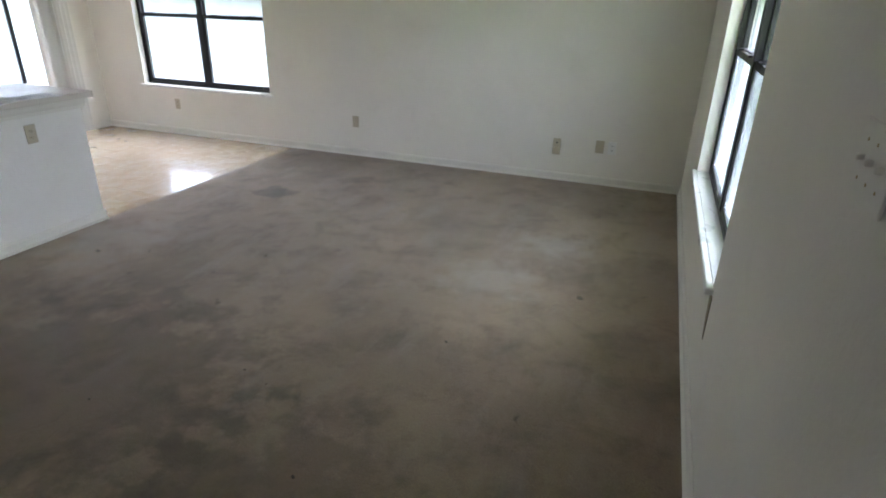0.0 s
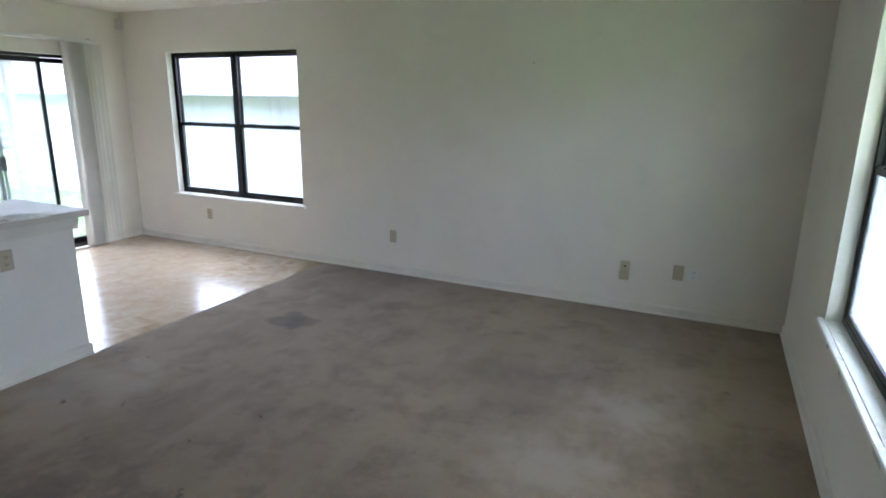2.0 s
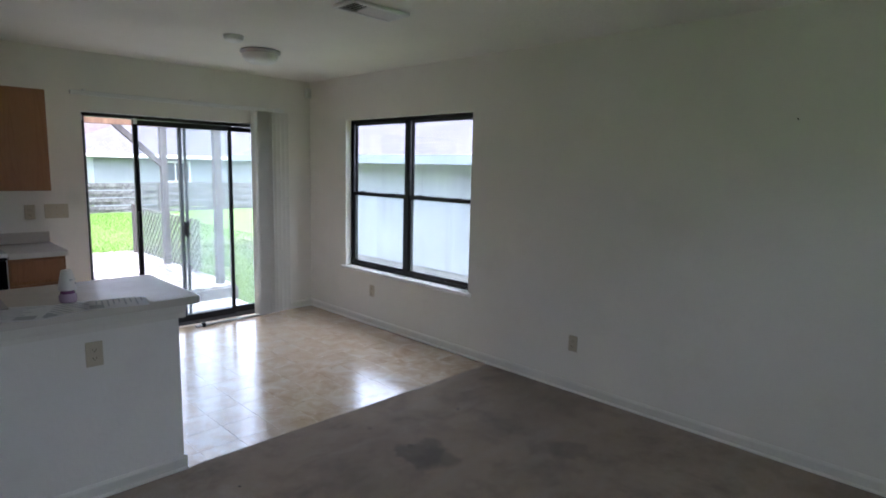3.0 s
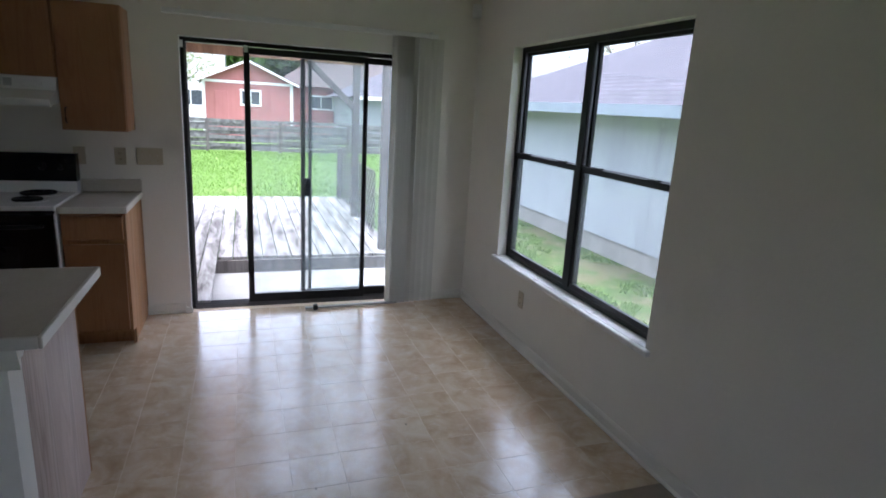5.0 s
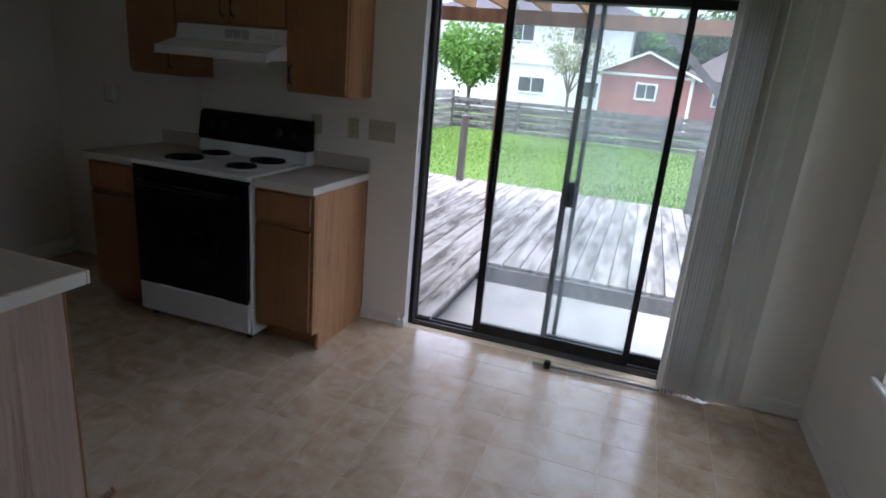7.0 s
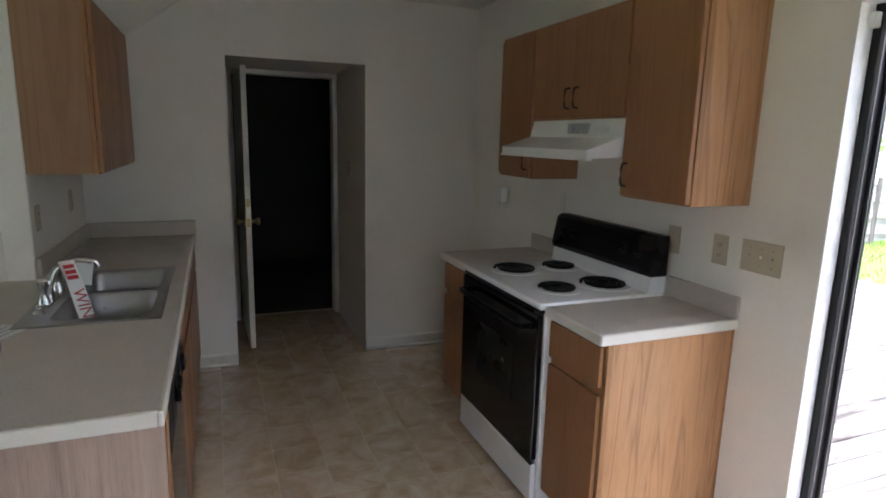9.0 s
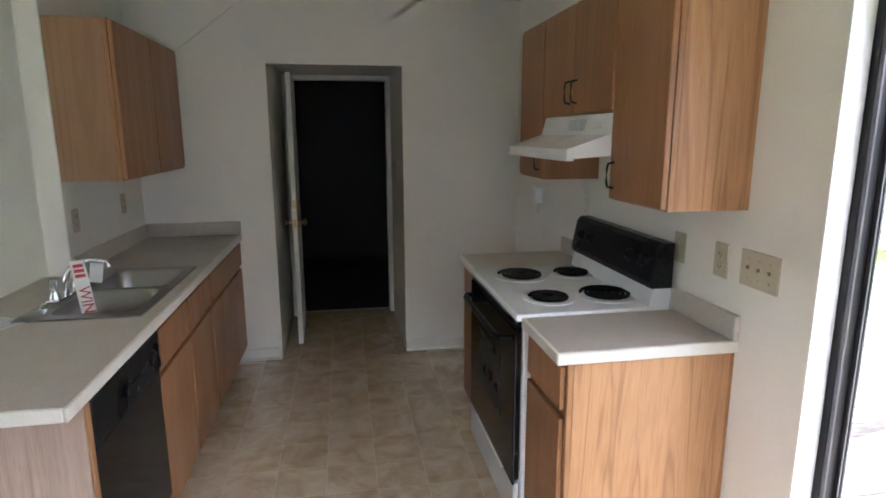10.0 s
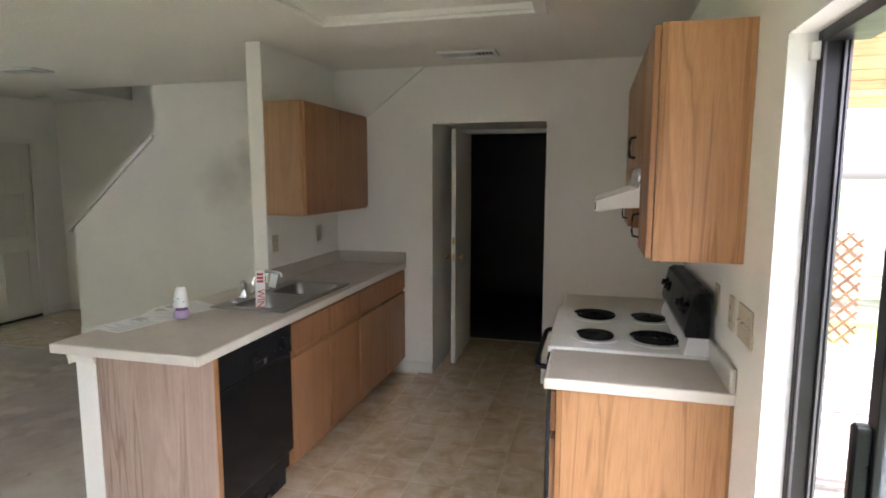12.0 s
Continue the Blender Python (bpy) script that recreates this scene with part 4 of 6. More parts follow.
def sheet(x, y, turn, z, w, h, label):
    m = Matrix.Translation((x, y, z)) @ Matrix.Rotation(radians(turn), 4, "Z")
    bm = boxed(-w / 2, w / 2, -h / 2, h / 2, 0, 0.0008)
    bmesh.ops.transform(bm, matrix=m, verts=bm.verts)
    ob = solo("paper_sheet", bm, M_PAPER, label, "paper", "papers on the counter", base=(x, y, z))
    bm = bmesh.new()
    random.seed(int(x * 1000))
    for k in range(9):
        ln = w * random.uniform(0.35, 0.85)
        yy = h * (0.4 - 0.09 * k)
        box(bm, -w * 0.44, -w * 0.44 + ln, yy, yy + 0.007, 0.0009, 0.0012)
    box(bm, w * 0.05, w * 0.4, -h * 0.42, -h * 0.2, 0.0009, 0.0012)
    bmesh.ops.transform(bm, matrix=m, verts=bm.verts)
    part("print", bm, M_INK, ob)


sheet(2.575, 2.02, 20, 0.9055, 0.216, 0.28, "printed paper sheet lying on the countertop")
sheet(2.55, 1.87, 65, 0.9067, 0.216, 0.28, "printed paper sheet partly under another")
sheet(2.585, 2.24, -12, 0.9055, 0.2, 0.26, "thin printed paper near the counter end")

# dishwasher
dw = thing("dishwasher", (2.25, 2.17, 0), "black built-in dishwasher under the counter", "dishwasher")
part("body", boxed(FX + 0.02, 2.52, YD[0] + 0.004, YD[1] - 0.004, 0.1, 0.864), M_BLACK, dw)
part("door", boxed(FX - 0.022, FX + 0.02, YD[0] + 0.004, YD[1] - 0.004, 0.2, 0.715, bev=0.006, seg=2), M_BLACKGLASS, dw)
pnl = part("control_panel", boxed(FX - 0.03, FX + 0.02, YD[0] + 0.004, YD[1] - 0.004, 0.722, 0.862, bev=0.006, seg=2), M_BLACK, dw)
part("dial", lathe(bmesh.new(), (FX - 0.03, YD[0] + 0.1, 0.79), [(0.03, 0), (0.028, -0.012), (0.012, -0.016)], 24, "x"), M_BLACK, pnl, smooth=True)
part("latch", boxed(FX - 0.045, FX - 0.03, 2.13, 2.25, 0.765, 0.80, bev=0.005), M_BLACK, pnl)
for k in range(4):
    part("button", boxed(FX - 0.034, FX - 0.03, 2.03 + 0.022 * k, 2.045 + 0.022 * k, 0.78, 0.80, bev=0.001), M_BLACK, pnl)
part("badge", boxed(FX - 0.0315, FX - 0.03, 2.125, 2.15, 0.735, 0.77), M_CHROME, pnl)
part("kick_plate", boxed(FX + 0.03, FX + 0.05, YD[0] + 0.006, YD[1] - 0.006, 0.0, 0.1), M_BLACK, dw)
part("access_panel", boxed(FX + 0.005, FX + 0.02, YD[0] + 0.006, YD[1] - 0.006, 0.1, 0.192, bev=0.003), M_BLACK, dw)


def slab_door(xf, d, y0, y1, z0, z1, round_low, round_high):
    """A slab door facing d along x, with wide rounded corners at one or both ends."""
    out = []
    for cy, cz, a0, r in ((y1, z1, 0, round_high), (y0, z1, 90, round_low), (y0, z0, 180, round_low), (y1, z0, 270, round_high)):
        sy, sz = (1 if cy == y0 else -1), (1 if cz == z0 else -1)
        for k in range(6):
            a = radians(a0 + 18 * k)
            out.append((cy + sy * r + r * math.cos(a), cz + sz * r + r * math.sin(a)))
    bm = prism(bmesh.new(), out, "x", xf, xf + d * 0.018)
    rim = [e for e in bm.edges if abs(e.verts[0].co.x - e.verts[1].co.x) < 1e-6 and abs(e.verts[0].co.x - (xf + d * 0.018)) < 1e-6]
    bmesh.ops.bevel(bm, geom=rim, offset=0.004, segments=2, profile=0.5, affect="EDGES", clamp_overlap=True)
    return bm


def wall_cabinet(name, label, xb, xf, y0, y1, z0, z1, doors, pulls, group, side_mat, d, rounded=0.006):
    """A wall cabinet with slab doors; d: the way it faces along x. pulls: for each door the end (0 low y, 1 high y) where its pull sits."""
    cab = thing(name, ((xb + xf) / 2, (y0 + y1) / 2, z0), label, "cabinet", group)
    part("body", boxed(xb, xf - d * 0.019, y0, y1, z0, z1, bev=0.001), side_mat, cab)
    fr = bmesh.new()
    box(fr, xf - d * 0.0188, xf - d * 0.001, y0, y1, z0, z0 + 0.03)
    box(fr, xf - d * 0.0188, xf - d * 0.001, y0, y1, z1 - 0.03, z1)
    box(fr, xf - d * 0.0188, xf - d * 0.001, y0, y0 + 0.03, z0 + 0.03, z1 - 0.03)
    box(fr, xf - d * 0.0188, xf - d * 0.001, y1 - 0.03, y1, z0 + 0.03, z1 - 0.03)
    part("face_frame", fr, M_OAKEDGE, cab)
    for k in range(doors):
        p, q = y0 + (y1 - y0) * k / doors + 0.004, y0 + (y1 - y0) * (k + 1) / doors - 0.004
        dr = part("door", slab_door(xf + d * 0.002, d, p, q, z0 + 0.006, z1 - 0.006, rounded if k == 0 else 0.006, 0.006), M_OAK, cab)
        if pulls:
            yp = p + 0.03 if pulls[k] == 0 else q - 0.03
            pts = [(xf + d * 0.02, yp, z0 + 0.045), (xf + d * 0.042, yp, z0 + 0.05), (xf + d * 0.046, yp, z0 + 0.07), (xf + d * 0.046, yp, z0 + 0.11), (xf + d * 0.042, yp, z0 + 0.13), (xf + d * 0.02, yp, z0 + 0.135)]
            part("pull", tube(bmesh.new(), pts, 0.0045, 8), M_PULL, dr, "black arched pull", smooth=True)
    return cab


wall_cabinet("wall_cabinet", "medium oak two-door wall cabinet on the partition above the sink counter", P0 - 0.001, 2.268, 0.085, 1.12, 1.35, 2.075, 2, None, "oak wall cabinets", M_TAN, -1, 0.035)

# ---- kitchen: stove side ----
RF = 0.59
SY = (1.35, 2.11)
base_cabinet("base_cabinet", "medium oak one-door base cabinet beside the stove at the sliding door", RF, 1, W + 0.001, SY[1] + 0.005, 2.448, [(SY[1] + 0.005, 2.448, True, 1)], "stove side cabinets")
base_cabinet("base_cabinet", "narrow oak base cabinet between stove and refrigerator gap", RF, 1, W + 0.001, 0.99, SY[0] - 0.005, [(0.99, SY[0] - 0.005, True, 1)], "stove side cabinets")
pan = solo("end_panel", prism(bmesh.new(), [(W + 0.001, 0.0), (RF - 0.04, 0.0), (RF - 0.04, 0.1), (RF - 0.022, 0.1), (RF - 0.022, 0.866), (W + 0.001, 0.866)], "y", 2.4485, 2.457), M_OAKPANEL, "light oak veneer end panel with cathedral grain", "cabinet panel", base=(0.3, 2.45, 0))
part("edge_strip", boxed(RF - 0.0215, RF - 0.001, 2.4487, 2.4575, 0.1, 0.866, bev=0.002), M_OAKEDGE, pan, "darker oak face frame edge")
part("toe_block", boxed(RF - 0.065, RF - 0.041, 2.4575, 2.4665, 0.0, 0.098, bev=0.003), M_OAKEDGE, pan, "oak block at the toe kick")
part("scribe_strip", boxed(W + 0.001, W + 0.012, 2.4575, 2.463, 0.0, 0.866, bev=0.002), M_OAKEDGE, pan, "thin oak strip against the wall")

for ya, yb, lab in ((SY[1] + 0.003, 2.475, "speckled beige laminate countertop beside the stove at the sliding door"), (0.97, SY[0] - 0.003, "short speckled beige laminate countertop beside the stove")):
    c = thing("countertop", (0.33, (ya + yb) / 2, 0.87), lab, "countertop")
    part("top", boxed(W + 0.001, 0.62, ya + 0.01, yb - 0.01, 0.868, 0.905), M_LAM, c)
    bm = bmesh.new()
    box(bm, W + 0.001, 0.632, yb - 0.01, yb, 0.866, 0.905, 0.003)
    box(bm, W + 0.001, 0.632, ya, ya + 0.01, 0.866, 0.905, 0.003)
    box(bm, 0.62, 0.632, ya + 0.01, yb - 0.01, 0.866, 0.905, 0.003)
    part("edge_band", bm, M_LAMEDGE, c, "pale laminate edge band")
    part("backsplash", boxed(W + 0.001, W + 0.02, ya, yb, 0.905, 0.99, bev=0.004), M_LAM, c)

G = "oak wall cabinets"
wall_cabinet("wall_cabinet", "tall oak wall cabinet with black pull beside the range hood", W + 0.001, 0.295, 2.10, 2.457, 1.327, 2.078, 1, [0], G, M_OAKPANEL, 1)
wall_cabinet("wall_cabinet", "short oak two-door wall cabinet above the range hood", W + 0.001, 0.295, 1.385, 2.097, 1.637, 2.078, 2, [1, 0], G, M_OAK, 1)
wall_cabinet("wall_cabinet", "oak one-door wall cabinet above the short counter", W + 0.001, 0.295, 1.03, 1.382, 1.345, 2.078, 1, [1], G, M_OAK, 1, 0.035)

hood = thing("range_hood", (0.25, 1.74, 1.475), "white enamel under-cabinet range hood", "range hood")
h0, h1 = 1.388, 2.094
bm = bmesh.new()
prism(bm, [(W + 0.001, 1.50), (0.475, 1.472), (0.475, 1.507), (0.32, 1.557), (0.30, 1.634), (W + 0.001, 1.634)], "y", h0, h1)
part("body", bm, M_ENAMEL, hood)
part("lip", boxed(0.45, 0.481, h0 - 0.002, h1 + 0.002, 1.466, 1.473), M_ENAMEL, hood)
for k in range(3):
    grille = bmesh.new()
    ya = 1.72 + 0.055 * k
    for j in range(6):
        box(grille, 0.298, 0.322, ya + 0.007 * j, ya + 0.004 + 0.007 * j, 1.572, 1.617)
    part("vent_grille", grille, M_INK, hood)
part("switch_plate", boxed(0.305, 0.318, 1.91, 2.02, 1.582, 1.604, bev=0.002), M_ENAMEL, hood)
part("filter", boxed(0.12, 0.4, h0 + 0.1, h1 - 0.1, 1.477, 1.48), M_STEEL, hood)

# stove
st = thing("electric_range", (0.35, 1.765, 0), "white electric coil range with a black oven door and backguard", "stove")
ya, yb = SY
part("body", boxed(W + 0.02, 0.620, ya + 0.003, yb - 0.003, 0.03, 0.885, bev=0.004), M_ENAMEL, st)
top = part("cooktop", boxed(W + 0.02, 0.650, ya, yb, 0.886, 0.914, bev=0.008, seg=2), M_ENAMEL, st)
od = part("oven_door", boxed(0.622, 0.650, ya + 0.012, yb - 0.012, 0.215, 0.865, bev=0.006, seg=2), M_BLACKGLASS, st, "black glass oven door")
part("window", boxed(0.649, 0.652, ya + 0.2, yb - 0.2, 0.42, 0.68, bev=0.001), M_BLACK, od)
hp = [(0.650, ya + 0.07, 0.80), (0.688, ya + 0.075, 0.802), (0.701, ya + 0.12, 0.803), (0.703, (ya + yb) / 2, 0.803), (0.701, yb - 0.12, 0.803), (0.688, yb - 0.075, 0.802), (0.650, yb - 0.07, 0.80)]
part("handle", tube(bmesh.new(), hp, 0.012, 10), M_BLACK, od, "black bar handle", smooth=True)
dr = part("drawer", boxed(0.622, 0.646, ya + 0.012, yb - 0.012, 0.05, 0.246, bev=0.005, seg=2), M_ENAMEL, st, "white storage drawer")
part("drawer_lip", boxed(0.644, 0.657, ya + 0.15, yb - 0.15, 0.205, 0.222, bev=0.004), M_ENAMEL, dr)
part("front_rail", boxed(0.621, 0.643, ya + 0.006, yb - 0.006, 0.866, 0.885, bev=0.003), M_BLACK, st)
for x in (0.12, 0.58):
    for y in (ya + 0.05, yb - 0.05):
        part("foot", lathe(bmesh.new(), (x, y, 0), [(0.018, 0), (0.018, 0.03)], 12), M_BLACK, st)
bm = bmesh.new()
prism(bm, [(W + 0.021, 0.914), (W + 0.11, 0.914), (W + 0.095, 0.985), (W + 0.021, 0.985)], "y", ya + 0.002, yb - 0.002)
bg = part("backguard", bm, M_ENAMEL, st, "white lower backguard")
bm = bmesh.new()
prism(bm, [(W + 0.021, 0.986), (W + 0.105, 0.986), (W + 0.112, 1.01), (W + 0.085, 1.145), (W + 0.065, 1.16), (W + 0.021, 1.16)], "y", ya, yb)
cp = part("control_panel", bm, M_BLACK, st, "glossy black control panel")
for yk in (ya + 0.09, ya + 0.19, yb - 0.19, yb - 0.09):
    bm = lathe(bmesh.new(), (0, 0, 0), [(0.026, 0), (0.024, 0.014), (0.016, 0.017), (0.014, 0.03), (0.005, 0.031)], 20, "x")
    bmesh.ops.transform(bm, matrix=Matrix.Translation((W + 0.095, yk, 1.08)) @ Matrix.Rotation(radians(-15), 4, "Y"), verts=bm.verts)
    part("knob", bm, M_BLACK, cp, smooth=True)
bm = boxed(-0.001, 0.002, -0.08, 0.08, -0.03, 0.03, bev=0.001)
bmesh.ops.transform(bm, matrix=Matrix.Translation((W + 0.0925, (ya + yb) / 2 - 0.04, 1.082)) @ Matrix.Rotation(radians(-15), 4, "Y"), verts=bm.verts)
part("clock_window", bm, M_BLACKGLASS, cp)
for x, y, r in ((0.460, ya + 0.2, 0.108), (0.210, ya + 0.2, 0.085), (0.460, yb - 0.18, 0.085), (0.215, yb - 0.19, 0.108)):
    bn = part("burner", lathe(bmesh.new(), (x, y, 0.9145), [(r + 0.010, 0), (r + 0.008, 0.004), (r + 0.004, 0.002), (r * 0.5, 0.0005), (0.012, 0.0005)], 36), M_COIL, top, "black drip pan", smooth=True)
    part("trim_ring", lathe(bmesh.new(), (x, y, 0.9145), [(r + 0.017, 0), (r + 0.017, 0.0035), (r + 0.013, 0.0045)], 36), M_ENAMEL, bn)
    pts = []
    turns = 4
    for k in range(turns * 18):
        a = 2 * math.pi * k / 18
        rr = 0.02 + (r - 0.026) * k / (turns * 18)
        pts.append((x + rr * math.cos(a), y + rr * math.sin(a), 0.925))
    part("coil", tube(bmesh.new(), pts, 0.0075, 6), M_COIL, bn, smooth=True)


# ---- wall plates ----
def plate(name, label, place, facing, w, h, kind, mat=None):
    """A wall plate on a wall whose normal is facing; kind: outlet, switch3, switch, jack, blank or double."""
    mat = mat or M_ALMOND
    rot = {"-y": 0, "+x": 90, "+y": 180, "-x": 270}[facing]
    m = Matrix.Translation(place) @ Matrix.Rotation(radians(rot), 4, "Z")

    def put(nm, bm, mt, parent):
        bmesh.ops.transform(bm, matrix=m, verts=bm.verts)
        return part(nm, bm, mt, parent)
    pl = thing(name, place, label, "wall plate", "wall plates")
    cover = put("cover", boxed(-w / 2, w / 2, -0.006, -0.0005, -h / 2, h / 2, bev=0.0025, seg=2), mat, pl)
    if kind in ("outlet", "double"):
        for dz in (-0.02, 0.02):
            so = put("socket", boxed(-0.016, 0.016, -0.008, -0.0055, dz - 0.013, dz + 0.013, bev=0.002), mat, pl)
            bm = bmesh.new()
            box(bm, -0.008, -0.0055, -0.0088, -0.0078, dz - 0.003, dz + 0.006)
            box(bm, 0.0055, 0.008, -0.0088, -0.0078, dz - 0.003, dz + 0.006)
            box(bm, -0.002, 0.002, -0.0088, -0.0078, dz - 0.009, dz - 0.005)
            put("slots", bm, M_DARKSLOT, so)
    if kind.startswith("switch"):
        n = 3 if kind == "switch3" else 1
        for k in range(n):
            u = (k - (n - 1) / 2) * 0.046
            bm = boxed(u - 0.005, u + 0.005, -0.017, -0.005, -0.002, 0.008, bev=0.002)
            put("toggle", bm, mat, pl)
            for dz in (-0.03, 0.03):
                put("screw", lathe(bmesh.new(), (u, -0.0062, dz), [(0.003, 0), (0.003, -0.001)], 8, "y"), M_BRASS, pl)
    if kind == "jack":
        put("jack", boxed(-0.007, 0.007, -0.009, -0.0055, -0.007, 0.007, bev=0.001), M_DARKSLOT, pl)
    if kind == "blank":
        for dz in (-0.03, 0.03):
            put("screw", lathe(bmesh.new(), (0, -0.0062, dz), [(0.003, 0), (0.003, -0.001)], 8, "y"), M_BRASS, pl)
    return pl


plate("outlet_plate", "almond duplex outlet below the dining window", (1.115, N, 0.35), "-y", 0.07, 0.115, "outlet")
plate("outlet_plate", "almond duplex outlet low on the long wall", (3.41, N, 0.355), "-y", 0.07, 0.115, "outlet")
plate("jack_plate", "almond cable jack plate low on the long wall", (5.477, N, 0.352), "-y", 0.07, 0.078, "jack")
plate("blank_plate", "almond plate just below the cable jack", (5.477, N, 0.277), "-y", 0.07, 0.07, "blank")
plate("outlet_plate", "almond plate low on the long wall near the corner", (5.86, N, 0.35), "-y", 0.075, 0.115, "blank")
plate("outlet_plate", "white duplex outlet near the corner of the long wall", (5.965, N, 0.348), "-y", 0.07, 0.115, "outlet", M_WHITEP)
plate("outlet_plate", "almond duplex outlet on the peninsula half wall", (P1, 2.123, 0.697), "+x", 0.07, 0.115, "outlet")
plate("jack_plate", "almond phone jack low on the peninsula half wall", (P1, 1.657, 0.36), "+x", 0.07, 0.115, "jack")
plate("switch_plate", "almond triple toggle switch plate beside the sliding door", (W, 2.535, 1.15), "+x", 0.165, 0.115, "switch3")
plate("outlet_plate", "almond duplex outlet above the stove-side counter", (W, 2.355, 1.147), "+x", 0.07, 0.115, "outlet")
plate("blank_plate", "almond blank plate beside the stove backguard", (W, 2.114, 1.145), "+x", 0.07, 0.115, "blank")
plate("jack_plate", "almond narrow phone plate above the short counter", (W, 1.26, 1.2), "+x", 0.045, 0.13, "blank", M_TRIM)
plate("outlet_plate", "almond outlet with a white plug in the refrigerator gap", (W, 0.52, 1.175), "+x", 0.07, 0.115, "outlet")
solo("plug_timer", boxed(W + 0.009, W + 0.06, 0.55, 0.63, 1.135, 1.235, bev=0.006), M_WHITEP, "white plastic plug-in box on the outlet", "plug", base=(W + 0.03, 0.59, 1.135))
plate("outlet_plate", "almond duplex outlet on the partition above the sink counter", (P0, 1.03, 1.157), "-x", 0.07, 0.115, "outlet")
plate("outlet_plate", "almond outlet on the partition near the corner", (P0, 0.40, 1.167), "-x", 0.07, 0.115, "outlet")
plate("switch_plate", "almond triple toggle switch plate beside the front door", (E, 0.655, 1.325), "-x", 0.165, 0.12, "switch3", M_TRIM)
plate("thermostat_plate", "small almond switch plate in the back hall", (DW[0], -0.45, 1.3), "+x", 0.07, 0.115, "switch")

# ---- doors ----
dr = thing("door_2", (1.65, -0.94, 0.01), "white flush interior door standing open into the back hall", "door", kind="structure")
m = Matrix.Translation((1.652, -0.935, 0)) @ Matrix.Rotation(radians(2.0), 4, "Z")
def leafy(nm, bm, mt, parent, label="", smooth=False):
    bmesh.ops.transform(bm, matrix=m, verts=bm.verts)
    return part(nm, bm, mt, parent, label, smooth)
lf = leafy("door_leaf", boxed(-0.036, 0, 0, 0.735, 0.012, 1.985, bev=0.002), M_DOORP, dr)
leafy("edge_plate", boxed(-0.029, -0.007, 0.7345, 0.737, 0.90, 0.96), M_BRASS, lf)
leafy("edge_plate", boxed(-0.029, -0.007, 0.7345, 0.737, 1.04, 1.10), M_BRASS, lf)
for s in (-1, 1):
    x = -0.036 if s < 0 else 0.0
    leafy("knob", lathe(bmesh.new(), (x, 0.67, 0.93), [(0.03, 0), (0.03, s * 0.006), (0.011, s * 0.012), (0.011, s * 0.03), (0.024, s * 0.042), (0.026, s * 0.055), (0.012, s * 0.066)], 20, "x"), M_BRASS, lf, "tarnished brass knob", True)
bm = bmesh.new()
box(bm, DW[0] + 0.001, 0.872, HE + 0.002, HE + 0.018, 0, 2.01)
box(bm, 1.66, DW[1] - 0.001, HE + 0.002, HE + 0.018, 0, 2.01)
box(bm, DW[0] + 0.001, DW[1] - 0.001, HE + 0.002, HE + 0.018, 2.01, 2.038)
part("door_casing", bm, M_TRIM, dr, "cream painted casing")

fd = thing("door_3", (E, -0.210, 0), "white six-panel front door, closed", "door", kind="structure")
bm = boxed(E + 0.005, E + 0.05, -0.665, 0.245, 0.01, 1.962)
lf = part("door_leaf", bm, M_DOORP, fd)
for (p, q) in ((-0.570, -0.260), (-0.160, 0.150)):
    for z0, z1 in ((0.2, 0.78), (0.92, 1.42), (1.55, 1.82)):
        bm = bmesh.new()
        for d in ((p, q, z0, z0 + 0.02), (p, q, z1 - 0.02, z1), (p, p + 0.02, z0 + 0.02, z1 - 0.02), (q - 0.02, q, z0 + 0.02, z1 - 0.02)):
            box(bm, E - 0.001, E + 0.0055, *d, 0.002)
        part("panel_moulding", bm, M_DOORP, lf)
part("knob", lathe(bmesh.new(), (E + 0.005, 0.170, 0.93), [(0.03, 0), (0.03, -0.006), (0.011, -0.012), (0.011, -0.028), (0.024, -0.04), (0.012, -0.055)], 20, "x"), M_BRASS, lf, "brass knob", True)
part("deadbolt", lathe(bmesh.new(), (E + 0.005, 0.170, 1.08), [(0.028, 0), (0.026, -0.012), (0.01, -0.015)], 20, "x"), M_BRASS, lf, "brass deadbolt", True)
for z in (0.25, 1.0, 1.75):
    part("hinge", boxed(E - 0.004, E + 0.006, -0.685, -0.665, z, z + 0.09), M_BRASS, fd)
bm = bmesh.new()
box(bm, E - 0.014, E + 0.004, -0.725, -0.658, 0, 1.965)
box(bm, E - 0.014, E + 0.004, 0.238, 0.305, 0, 1.965)
box(bm, E - 0.014, E + 0.004, -0.725, 0.305, 1.953, 2.02)
box(bm, E + 0.052, E + 0.1, -0.705, 0.285, 0.0, 1.998)
part("door_casing", bm, M_TRIM, fd, "cream painted casing")
part("sweep", boxed(E - 0.004, E + 0.05, -0.665, 0.245, 0.009, 0.035), M_BRONZE, fd, "dark threshold")

# ---- ceiling fixtures ----
lp = thing("ceiling_light", (1.21, 3.72, C), "flush-mount dome ceiling light with frosted shade", "ceiling light")
part("canopy", lathe(bmesh.new(), (1.21, 3.72, C - 0.001), [(0.15, 0), (0.155, -0.012), (0.14, -0.03)], 36), M_STEEL, lp, "dull metal rim", True)
part("shade", lathe(bmesh.new(), (1.21, 3.72, C - 0.03), [(0.138, 0), (0.135, -0.02), (0.115, -0.05), (0.075, -0.07), (0.02, -0.078)], 36), M_FROST, lp, "frosted white dome", True)
sm = thing("smoke_detector", (1.56, 3.34, C), "round off-white smoke detector on the ceiling", "smoke detector")
part("base", lathe(bmesh.new(), (1.56, 3.34, C - 0.001), [(0.07, 0), (0.07, -0.012)], 32), M_WHITEP, sm)
